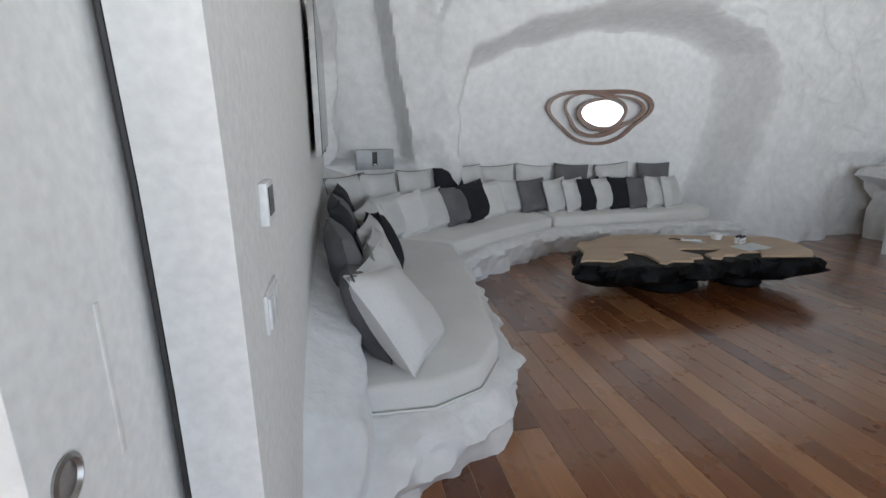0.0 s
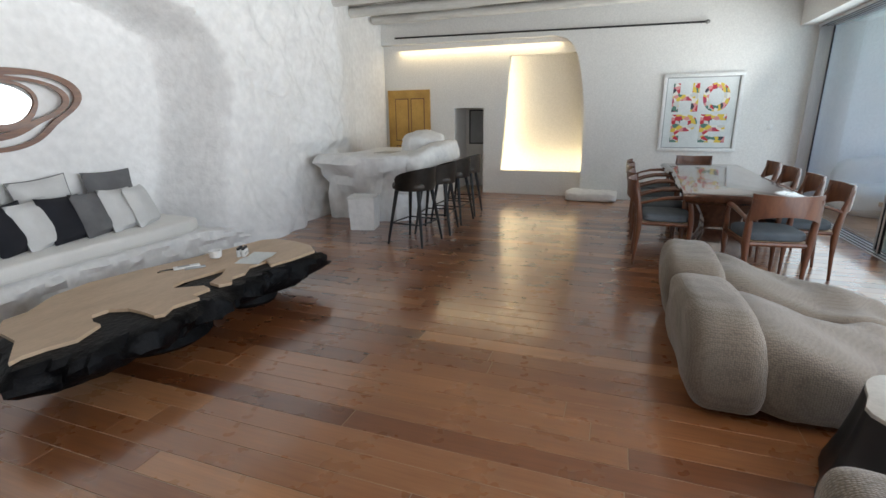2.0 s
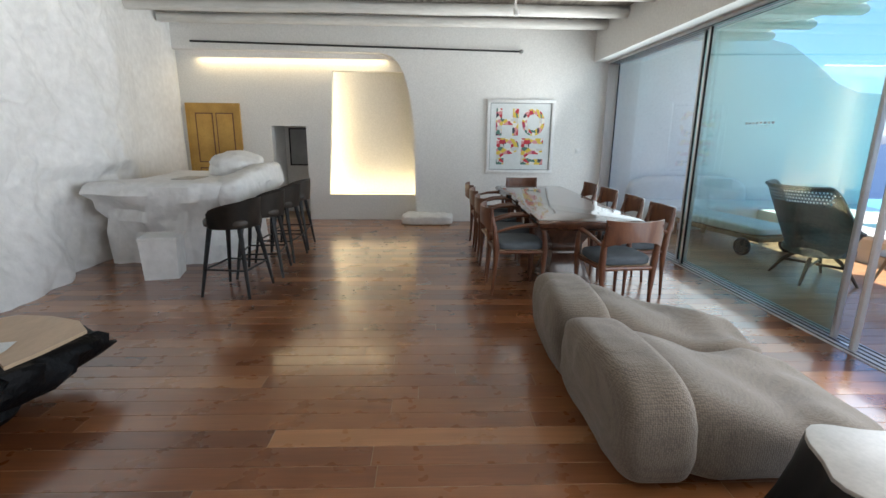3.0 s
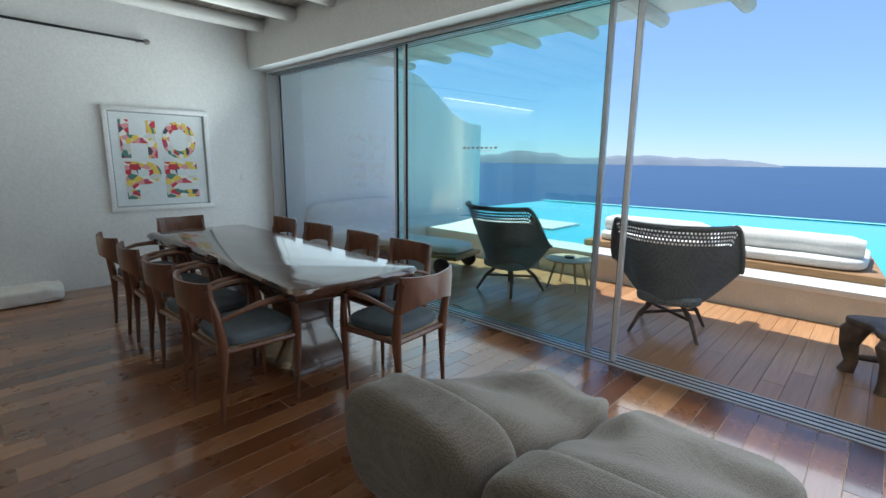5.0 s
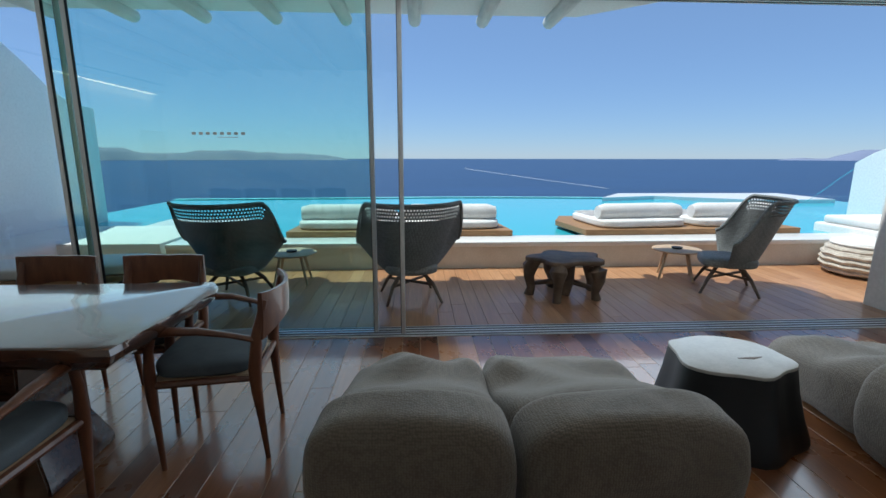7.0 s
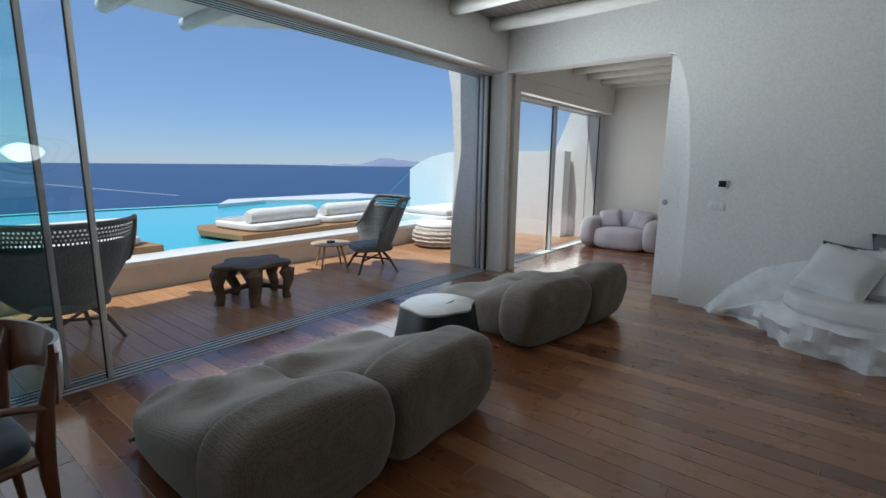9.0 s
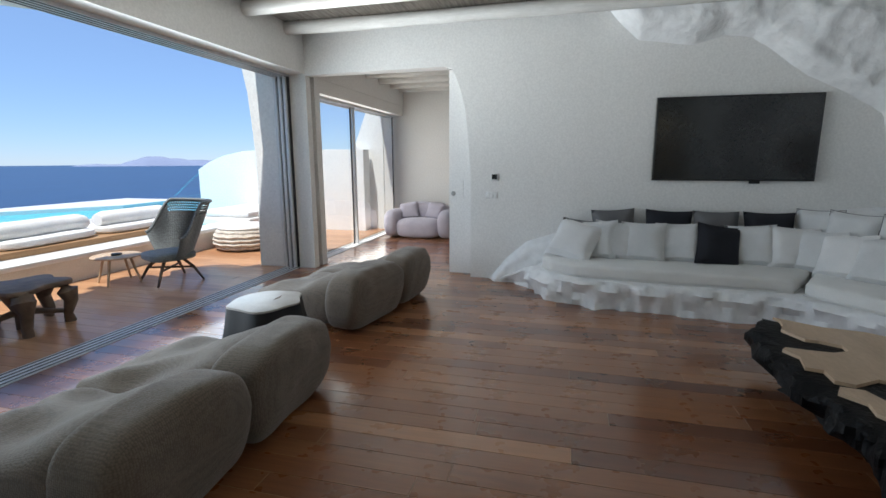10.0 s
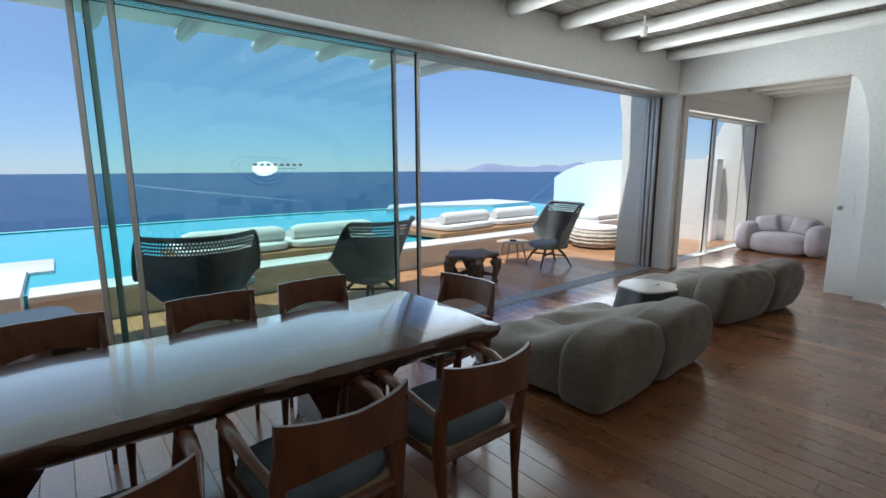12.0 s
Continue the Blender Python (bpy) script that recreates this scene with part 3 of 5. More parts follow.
tagged(part("terrace_fin", prism(fin, -0.30, -0.05, "x"), M_PLASTER_BRIGHT, smooth=False), "white plaster fin wall with a curved edge", "wall", kind="structure")
side = [(-2.0, 0), (-2.0, 3.1), (-4.2, 3.1), (-4.9, 2.95), (-5.4, 2.65), (-5.8, 2.36), (-6.2, 2.22), (-6.7, 2.18), (-6.7, -0.6), (-4.2, -0.6)]
tagged(part("terrace_wall_east", prism(side, 9.7, 10.0, "x"), M_PLASTER_BRIGHT, smooth=False), "white terrace side wall with a sweeping curved top", "wall", kind="structure")
sweep = [(-2.3, 0), (-2.3, 1.72), (-4.6, 1.74), (-5.2, 1.71), (-5.7, 1.62), (-6.1, 1.48), (-6.43, 1.30), (-6.45, -0.6), (-2.3, -0.6)]
tagged(part("terrace_wall_west", prism(sweep, -3.9, -3.6, "x"), M_PLASTER_BRIGHT, smooth=False), "white terrace wall sweeping down to the pool", "wall", kind="structure")
side_glass = part("glass_balustrade", prism([(-6.46, 0.2), (-6.46, 1.29), (-6.9, 0.98), (-7.4, 0.60), (-7.8, 0.36), (-7.8, 0.2)], -3.77, -3.75, "x"), M_GLASS, smooth=False)
tagged(side_glass, "sloping sea-green glass panel at the end of the terrace wall", "balustrade", kind="structure").visible_shadow = False
tagged(part("terrace_fin_far", prism([(-2.0, 0), (-3.2, 0), (-3.0, 0.8), (-2.75, 1.6), (-2.5, 2.2), (-2.3, 2.7), (-2.0, 2.9)], -4.2, -3.98, "x"), M_PLASTER_BRIGHT, smooth=False), "white curved fin wall of the side terrace", "wall", kind="structure")

# pool
tagged(part("pool_wall", box(-5.4, 7.4, -4.32, -4.07, -0.1, 0.28), M_POOLWALL, smooth=False), "sand-coloured rendered pool wall facing the deck", "pool wall", kind="structure")
tagged(part("pool_coping", box(-5.4, 7.4, -4.55, -4.05, 0.28, 0.34, 0.008), M_CUP), "white pool coping", "coping", kind="structure")


def pool_far(x):
    return -10.3 - 0.6 * smooth_step(-4, 4, x) - 0.25 * math.sin((x + 6) * 0.25)


edge = [(x, pool_far(x)) for x in spread(-6.5, 10.5, 30)]
tagged(part("pool_water", prism([(-6.5, -4.4), (10.5, -4.4)] + edge[::-1], 0.16, 0.29, "z"), M_POOL, smooth=False), "still turquoise infinity pool water", "water", kind="structure")
bm = sheet(lambda u, v: (spread(-6.6, 10.6, 40)[u], pool_far(spread(-6.6, 10.6, 40)[u]) - 0.22 * v, 0.31 if v < 2 else -0.8), range(40), range(3))
tagged(part("pool_far_edge", bm, M_TILE), "pale tiled overflow edge of the pool", "pool edge", kind="structure")
tagged(part("pool_base", box(-6.6, 10.6, -11.3, -4.1, -1.2, 0.15), M_TILE, smooth=False), "tiled pool body", "pool base", kind="structure")

# sea, far hills
bm = bmesh.new()
bm.faces.new([bm.verts.new(c) for c in ((-4600, -4700, -26), (4600, -4700, -26), (4600, -14, -26), (-4600, -14, -26))])
tagged(part("sea", bm, M_SEA, smooth=False), "deep blue sea reaching the horizon", "sea", kind="structure")
tagged(part("ground", box(-60, 60, -13.5, 60, -1.6, -1.3), M_POOLWALL, smooth=False), "sandy ground under the villa", "ground", kind="structure")


def hills(a0, a1, dist, peak, seed, name="headland", mat=None):
    """A far ridge between two bearings, in degrees clockwise from -y towards -x."""
    bm = bmesh.new()
    n = 60
    g = []
    for i in range(n):
        a = radians(a0 + (a1 - a0) * i / (n - 1))
        f = i / (n - 1)
        h = peak * math.sin(math.pi * f) ** 0.6 * (0.55 + 0.5 * noise.fractal(Vector((f * 6 + seed, seed, 0)), 1, 2, 4))
        x, y = -math.sin(a), -math.cos(a)
        g.append([bm.verts.new((4 + x * d, y * d, z)) for d, z in ((dist, -26), (dist + 60, -26 + max(1, h) * 0.6), (dist + 160, -26 + max(2, h)), (dist + 400, -27))])
    for p, q in zip(g, g[1:]):
        for k in range(3):
            bm.faces.new((p[k], q[k], q[k + 1], p[k + 1]))
    return tagged(part(name, bm, mat or M_HILL), "hazy blue headland on the horizon", "hills", kind="structure")


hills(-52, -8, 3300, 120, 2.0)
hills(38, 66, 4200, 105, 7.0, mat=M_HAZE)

# boat and its wake
bm = bmesh.new()
rows = []
for i in range(24):
    f = i / 23
    x, y, w = -160 + 56 * f + 14 * f * (1 - f), -400 - 650 * f, 0.7 + 0.9 * f
    rows.append([bm.verts.new((x - w, y, -25.9)), bm.verts.new((x + w, y, -25.9))])
for p, q in zip(rows, rows[1:]):
    bm.faces.new((p[0], q[0], q[1], p[1]))
tagged(part("boat_wake", bm, M_FOAM), "thin white boat wake on the sea", "wake", kind="structure")
boat = thing("motor_boat", "tiny white motor boat far out on the sea", "boat", pose(-103, -1056, -26.0, 0, 0, 80))
part("hull", rounded_blob(9, 3, 1.8, 3, 5), M_FOAM, boat)
part("cabin", box(-1.5, 2, -0.9, 0.9, 1.6, 2.8, 0.2), M_FOAM, boat)

# pale platform at the far corner of the pool
tagged(part("pool_platform", prism([(-0.4, -10.0), (-2.0, -10.5), (-4.0, -9.2), (-6.0, -9.3), (-6.0, -11.3), (-1.4, -11.4)], 0.1, 0.38, "z"), M_CUP, smooth=False), "white raised corner of the pool", "platform", kind="structure")

# floors: bed under the boards
tagged(part("floor_bed", box(-4.1, 10.8, GY, 6.3, -0.3, -0.002), M_JOINT, smooth=False), "pale bed under the floor boards", "floor", kind="structure")
tagged(part("deck_bed", box(-4.3, 10.0, -4.1, GY, -0.3, -0.010), M_JOINT, smooth=False), "dark bed under the deck boards", "deck", kind="structure")

# ---- corner seat ----
FRONT = [(-0.06, 0.98), (0.07, 1.22), (0.23, 1.46), (0.46, 1.57), (0.72, 1.71), (0.88, 2.04), (0.98, 2.76), (1.03, 3.46), (1.11, 3.86), (1.47, 4.15), (1.97, 4.51), (2.43, 4.80), (3.2, 4.87), (4.0, 4.89), (4.7, 4.87), (5.3, 4.80)]


def along(pts, n):
    """n points spread evenly along a line of points."""
    ls = [0]
    for a, b in zip(pts, pts[1:]):
        ls.append(ls[-1] + math.dist(a, b))
    out = []
    for k in range(n):
        d = ls[-1] * k / (n - 1)
        i = max(j for j in range(len(ls) - 1) if ls[j] <= d + 1e-9)
        f = (d - ls[i]) / (ls[i + 1] - ls[i])
        out.append(tuple(p + (q - p) * f for p, q in zip(pts[i], pts[i + 1])))
    return out


def seat_base():
    n = 260
    pts = [Vector((x, y)) for x, y in along(FRONT, n)]
    pts = [(pts[max(0, i - 4)] + pts[i] * 2 + pts[min(n - 1, i + 4)]) / 4 for i in range(n)]
    bm = bmesh.new()
    prof = [(0.02, 0.0), (0.025, 0.06), (0.03, 0.13), (0.05, 0.19), (0.05, 0.235), (0.03, 0.27), (0.0, 0.285), (-0.12, 0.29)]
    g = []
    for i, p in enumerate(pts):
        d = (pts[min(n - 1, i + 1)] - pts[max(0, i - 1)]).normalized()
        out = Vector((d.y, -d.x))
        grow = smooth_step(0, 26, i) * (1 - 0.4 * smooth_step(n - 30, n, i))
        row = []
        for off, z in prof:
            k = (craggy((p.x, p.y, z * 3.5), 0.30, 0.075) + craggy((p.x, p.y, z * 5 + 3), 0.11, 0.022)) * (1 if off > 0.01 else 0.15) * smooth_step(0.32, 0.22, z + 0.001)
            q = p + out * (off + k)
            zz = z * (0.1 + 0.9 * grow) + (0.025 * noise.noise(Vector((p.x * 3, p.y * 3, z * 9))) if 0 < z < 0.28 else 0)
            row.append(bm.verts.new((q.x, q.y, zz)))
        back = Vector((min(p.x, -0.15), p.y)) if p.y < 4.05 and p.x < 1.2 else Vector((p.x if p.x > 2.3 else -0.15 + (p.x - 1.16) * 1.95, 5.7))
        row.append(bm.verts.new((back.x, back.y, 0.29 * (0.1 + 0.9 * grow))))
        g.append(row)
    for a, b in zip(g, g[1:]):
        for k in range(len(prof)):
            bm.faces.new((a[k], b[k], b[k + 1], a[k + 1]))
    return bm


tagged(part("rock_seat", seat_base(), M_ROCK), "built-in whitewashed rock seat base with a craggy front", "bench", kind="structure")


def mattress(outline, label):
    bm = prism(outline, 0.287, 0.415, "z", 0.035, 3)
    for v in bm.verts:
        v.co.z += 0.008 * noise.noise(v.co * 3) * (v.co.z > 0.36)
    t = thing("seat_mattress", label, "mattress", group="seat mattresses")
    part("cushion", bm, M_LINEN, t)
    bm = tube([(x, y, 0.295) for x, y in outline] + [(*outline[0], 0.295)], 0.006, 6)
    part("piping", bm, M_LINEN, t)


mattress([(0.15, 1.63), (0.44, 1.62), (0.67, 1.72), (0.83, 1.96), (0.92, 2.56), (1.04, 3.87), (0.16, 4.46)], "off-white linen mattress along the wall seat")
mattress([(1.09, 3.92), (1.73, 4.36), (2.41, 4.78), (2.32, 5.54), (1.50, 5.48), (1.42, 4.94), (0.2, 4.86), (0.16, 4.46)], "off-white linen mattress across the corner seat")
mattress([(2.44, 4.80), (3.4, 4.85), (4.45, 4.87), (4.62, 4.95), (4.66, 5.54), (2.35, 5.56)], "off-white linen mattress in the niche")


def pillow_mesh(w, h, t, seed):
    bm = bmesh.new()
    n = 12

    def at(u, v, s):
        x = u * w / 2 * (1 - 0.075 * (1 - v * v))
        z = v * h / 2 * (1 - 0.075 * (1 - u * u))
        d = t / 2 * max(0, (1 - u ** 4) * (1 - v ** 4)) ** 0.55 * (1 - 0.15 * v)
        k = 0.012 * noise.noise(Vector((u * 2 + seed, v * 2, s))) * (1 - max(abs(u), abs(v)) ** 3)
        return Vector((x, s * (d + k), z + h / 2 * 0.93))
    grid = spread(-1, 1, n)
    for s in (-1, 1):
        sheet(lambda u, v: at(u, v, s), grid, grid, bm)
    bmesh.ops.remove_doubles(bm, verts=bm.verts, dist=0.0004)
    rim = [at(u, -1, 1) for u in grid] + [at(1, v, 1) for v in grid[1:]] + [at(u, 1, 1) for u in grid[::-1][1:]] + [at(-1, v, 1) for v in grid[::-1][1:]]
    return bm, tube(rim, 0.0045, 5)


COLOUR_WORDS = {"light": "light grey linen", "white": "off-white linen", "grey": "charcoal grey linen", "black": "black velvet"}
PILLOWS = {}


def pillow(colour, x, y, z, yaw, tilt=-16, roll=0, size=1.0, where="leaning in the corner seat", dark_rim=False):
    key = (colour, dark_rim, round(x * 7 + y * 3) % 2)
    m = pose(x - 0.04, y + 0.05, z, tilt, roll, yaw) @ Matrix.Scale(size, 4)  # the seat lies a little north
    if key not in PILLOWS:
        body, rim = pillow_mesh(0.46, 0.44, 0.17, len(PILLOWS))
        t = thing("cushion", f"plump {COLOUR_WORDS[colour]} cushion {where}", "cushion", group="cushions on the corner seat")
        part("cover", body, M_CUSH[colour], t)
        part("piping", rim, M_CUSH["grey" if dark_rim else colour], t)
        PILLOWS[key] = t
        t.matrix_basis = m
        return t
    base = PILLOWS[key]
    keep = base.matrix_basis.copy()
    c = copy_thing(base, pose(0, 0, 0))
    c.matrix_basis = m
    base.matrix_basis = keep
    return c


Z = 0.405
rnd = random.Random(21)
# along the west wall: a dark row against the ledge, a pale row before it
for c, y, a in (("grey", 2.36, 98), ("black", 2.90, 84), ("grey", 3.40, 97), ("black", 3.90, 86)):
    pillow(c, 0.20, y, Z + 0.09, a, -14, rnd.uniform(-4, 4), 1.04, "leaning on the rock ledge", dark_rim=c == "grey")
for c, y, x, r in (("grey", 1.98, 0.30, 6), ("light", 2.14, 0.40, -6), ("light", 2.34, 0.42, 4), ("light", 2.62, 0.44, 0), ("light", 2.98, 0.42, -3), ("black", 3.34, 0.50, 9), ("light", 3.66, 0.44, -5), ("white", 4.02, 0.52, 3)):
    pillow(c, x, y, Z, 82 + 2 * r, -20, r)
pillow("white", 0.50, 1.82, Z + 0.01, 64, -40, 10, 1.14, "slumped at the seat end")
# corner, facing the room
for c, x, y in (("light", 0.24, 4.28), ("light", 0.52, 4.42), ("light", 0.90, 4.66), ("black", 1.34, 4.94), ("light", 1.62, 5.12)):
    pillow(c, x, y, Z + 0.15, 36, -12, rnd.uniform(-5, 5), 1.0, dark_rim=c == "light")
for c, x, y in (("light", 0.62, 4.12), ("white", 0.84, 4.26), ("light", 1.06, 4.42), ("grey", 1.36, 4.60), ("black", 1.61, 4.76), ("white", 1.83, 4.92)):
    pillow(c, x, y, Z, 40, -20, rnd.uniform(-5, 5), 1.04 if c == "black" else 0.98)
# niche, facing south
for c, x in (("light", 2.02), ("light", 2.46), ("grey", 2.99), ("light", 3.60), ("grey", 4.18)):
    pillow(c, x, 5.40, Z + 0.10, rnd.uniform(-4, 4), -11, rnd.uniform(-5, 5), 1.04, dark_rim=True)
for c, x in (("light", 2.10), ("grey", 2.42), ("light", 2.73), ("light", 2.96), ("black", 3.17), ("light", 3.37), ("black", 3.57), ("grey", 3.83), ("light", 4.07), ("light", 4.28)):
    pillow(c, x, 5.12, Z, 24 + rnd.uniform(-9, 9), -18, rnd.uniform(-4, 4), 0.95)


# ---- mirror, speaker, television, switches ----
def ring_frame(a, b, lean, cx, cz, w, y, shift, tri=0.13):
    """One flat wooden loop of the mirror frame: a rounded triangle band."""
    bm = bmesh.new()
    n = 72
    rows = []
    for i in range(n):
        t = 2 * math.pi * i / n
        k = 1 + tri * math.cos(3 * t + lean) + 0.03 * math.cos(2 * t + lean)
        x, z = a * k * math.cos(t), b * k * math.sin(t)
        wid = w * (1 + 0.35 * math.sin(t + shift))
        s = 1 - wid / math.hypot(x, z)
        sec = [(x, y - 0.012, z), (x, y + 0.012, z), (x * s, y + 0.012, z * s), (x * s, y - 0.012, z * s)]
        rows.append([bm.verts.new((cx + p[0], p[1], cz + p[2])) for p in sec])
    for i in range(n):
        p, q = rows[i], rows[(i + 1) % n]
        for k in range(4):
            bm.faces.new((p[k], q[k], q[(k + 1) % 4], p[(k + 1) % 4]))
    return bm


mir = thing("wall_mirror", "oval mirror framed by three interlaced walnut loops", "mirror", pose(3.34, NICHE_Y - 0.05, 1.545))
part("outer_loop", ring_frame(0.70, 0.335, -1.57, -0.01, 0.0, 0.055, -0.01, 0.5), M_WALNUT, mir)
part("middle_loop", ring_frame(0.53, 0.27, -0.9, 0.01, 0.01, 0.045, -0.03, 2.2), M_WALNUT, mir)
part("inner_loop", ring_frame(0.345, 0.205, -2.2, 0.0, 0.005, 0.05, -0.05, 4.0, 0.05), M_WALNUT, mir)
bm = lathe([(0.0, 0), (1.0, 0), (1.0, 0.012), (0.0, 0.012)], 48)
for v in bm.verts:
    v.co = Vector((v.co.x * 0.30, v.co.z - 0.048, v.co.y * 0.165 + 0.005))
part("mirror_glass", bm, M_MIRROR, mir)
part("hanger", box(-0.05, 0.05, 0.0, 0.055, -0.03, 0.05), M_WALNUT, mir)

spk = thing("speaker", "grey wedge-shaped speaker with a dark slot on the rock ledge", "speaker", pose(0.45, 5.12, 0.955, 0, 0, 14))
part("body", prism([(-0.21, -0.08), (0.21, -0.08), (0.17, 0.07), (-0.17, 0.07)], 0, 0.21, "z", 0.008), M_SPEAKER, spk)
part("slot", box(-0.035, 0.02, -0.086, -0.078, 0.045, 0.185, 0.002), M_BLACK, spk, "black slot")
part("badge", box(-0.022, 0.008, -0.088, -0.084, 0.05, 0.062), M_CUP, spk)

tv = thing("television", "large black flat television mounted on the plaster wall", "television", pose(WX, 3.565, 1.25))
part("panel", box(0.035, 0.068, -0.79, 0.79, 0, 0.895, 0.006), M_BLACK, tv)
part("screen", box(0.0675, 0.0705, -0.772, 0.772, 0.02, 0.877), M_SCREEN, tv, "dark glossy screen")
part("bezel_strip", box(0.034, 0.067, -0.795, -0.789, 0.0, 0.895), M_STEEL, tv, "thin chrome edge")
part("bracket", box(0.0, 0.036, -0.3, 0.3, 0.25, 0.7), M_BLACK, tv)
part("sensor", box(0.03, 0.06, 0.19, 0.29, -0.03, 0.004, 0.005), M_BLACK, tv)

th = thing("thermostat", "white wall thermostat with a small dark display", "thermostat", pose(WX, 0.99, 1.275))
part("plate", box(0, 0.018, -0.045, 0.045, -0.045, 0.045, 0.003), M_CUP, th)
part("display", box(0.0175, 0.0195, -0.03, 0.036, -0.025, 0.035), M_SCREEN, th, "dark display")
sw = thing("light_switch", "white double light switch plate on the plaster wall", "switch", pose(WX, 0.96, 1.055))
part("plate", box(0, 0.008, -0.075, 0.075, -0.043, 0.043, 0.002), M_CUP, sw)
for k in range(3):
    part("rocker", box(0.007, 0.013, -0.066 + k * 0.046, -0.024 + k * 0.046, -0.034, 0.034, 0.002), M_CUP, sw)
sw = thing("light_switch", "small white light switch beside the framed print", "switch", pose(EX, -1.36, 1.2, 0, 0, 180))
part("plate", box(0, 0.008, -0.04, 0.04, -0.04, 0.04, 0.002), M_CUP, sw)
part("rocker", box(0.007, 0.013, -0.02, 0.02, -0.03, 0.03, 0.002), M_CUP, sw)

# ---- coffee table ----
TOP_Z = 0.345
ct_outline = [(2.06, 3.40), (2.12, 3.42), (2.22, 3.40), (2.33, 3.35), (2.50, 3.42), (2.51, 3.49), (2.57, 3.59), (2.66, 3.58), (2.71, 3.48), (2.70, 3.35), (2.68, 3.24), (2.72, 3.21), (2.82, 3.26), (2.98, 3.22), (3.00, 3.30),
              (3.13, 3.29), (3.16, 3.37), (3.06, 3.52), (3.09, 3.57), (3.20, 3.59), (3.50, 3.51), (3.38, 3.43), (3.22, 3.38), (3.20, 3.28), (3.27, 3.24), (3.36, 3.32), (3.46, 3.30), (3.60, 3.38), (3.76, 3.35), (3.68, 3.25), (3.86, 3.20),
              (4.12, 3.16), (4.26, 3.30), (4.34, 3.52), (4.36, 3.74), (4.28, 3.84), (3.95, 3.91), (3.6, 4.00), (3.3, 4.10), (2.95, 4.18), (2.7, 4.14), (2.48, 4.00), (2.36, 4.00), (2.26, 3.86), (2.22, 3.64)]
ct = thing("coffee_table", "low table of pale sawn root wood with a charred black edge", "table", pose(-0.06, -0.06, 0))


def root_body():
    """The charred root under the top, bulging out past it."""
    hull = [(2.02, 3.34), (2.3, 3.22), (2.7, 3.17), (3.1, 3.2), (3.5, 3.24), (3.9, 3.14), (4.15, 3.14), (4.36, 3.5), (4.38, 3.78), (3.95, 3.92), (3.4, 4.08), (2.95, 4.18), (2.5, 4.02), (2.2, 3.82), (2.02, 3.34)]
    pts = along(hull, 180)[:-1]
    n = len(pts)
    c = Vector((3.2, 3.62))
    bm = bmesh.new()
    g = []
    for i, (x, y) in enumerate(pts):
        p = Vector((x, y))
        out = (p - c).normalized()
        south = smooth_step(0.3, -0.5, out.y)
        row = []
        for off, z in ((-0.9, 0.325), (-0.12, 0.325), (-0.03, 0.322), (0.015, 0.30), (0.03, 0.26), (0.02, 0.215), (-0.03, 0.175), (-0.12, 0.14), (-0.28, 0.12), (-0.9, 0.11)):
            k = craggy((x * 1.2, y * 1.2, z * 2), 0.22, 0.085) * (0.4 + south) if -0.5 < off else 0
            q = p + out * ((off + k - 0.05 * (1 - south)) if off > -0.5 else -0.85 * (p - c).length)
            row.append(bm.verts.new((q.x, q.y, min(0.33, z + (0.03 * noise.noise(Vector((x * 6, y * 6, z * 9))) if z < 0.31 else 0)))))
        g.append(row)
    for i in range(n):
        a, b = g[i], g[(i + 1) % n]
        for k in range(len(a) - 1):
            bm.faces.new((a[k], b[k], b[k + 1], a[k + 1]))
    return bm


part("charred_root", root_body(), M_CHAR, ct, "charred black root edge")
part("top", prism(ct_outline, 0.325, TOP_Z, "z"), M_BURL, ct, "pale sawn wood top", smooth=False)
part("pedestal", lathe([(0.30, 0.0), (0.34, 0.03), (0.30, 0.09), (0.36, 0.14)], 20, 3.0, 3.66), M_CHAR, ct)
part("pedestal", lathe([(0.20, 0.0), (0.22, 0.03), (0.20, 0.09), (0.24, 0.14)], 20, 3.75, 3.56), M_CHAR, ct)
for k, (x, y, w, l, a) in enumerate(((2.36, 3.40, 0.10, 0.07, 20), (3.55, 3.29, 0.12, 0.06, -15), (2.86, 3.24, 0.13, 0.06, 10))):
    bm = rounded_blob(w, l, 0.05, 2.2, 4)
    for v in bm.verts:
        v.co += v.co.normalized() * craggy(v.co, 0.05, 0.01)
    o = part("root_knob", bm, M_CHAR, ct)
    o.matrix_basis = pose(x, y - 0.06, 0.27, 0, 0, a)

cup = thing("candle_cup", "small white ceramic cup on the coffee table", "cup", pose(3.635, 3.735, TOP_Z))
part("bowl", lathe([(0.028, 0), (0.045, 0.01), (0.05, 0.05), (0.05, 0.062), (0.044, 0.062), (0.042, 0.04), (0.0, 0.035)], 24), M_CUP, cup)
rack = thing("bottle_set", "cluster of small white bottles with dark caps", "bottles", pose(3.76, 3.58, TOP_Z, 0, 0, 25))
for i in range(6):
    x, y = (i % 3 - 1) * 0.036, (i // 3 - 0.5) * 0.036
    b = part("bottle", lathe([(0.015, 0), (0.017, 0.004), (0.017, 0.05), (0.010, 0.056)], 12, x, y), M_CUP, rack)
    part("cap", lathe([(0.012, 0.055), (0.012, 0.072), (0.0, 0.072)], 12, x, y), M_BLACK, b, "dark cap")
    part("print_bar", box(x - 0.009, x + 0.009, y - 0.0185, y - 0.016, 0.018, 0.034), M_SPEAKER, b)
sh = thing("leaflet", "pale blue folded leaflet lying on the coffee table", "leaflet", pose(3.72, 3.41, TOP_Z + 0.001, 0, 0, 12))
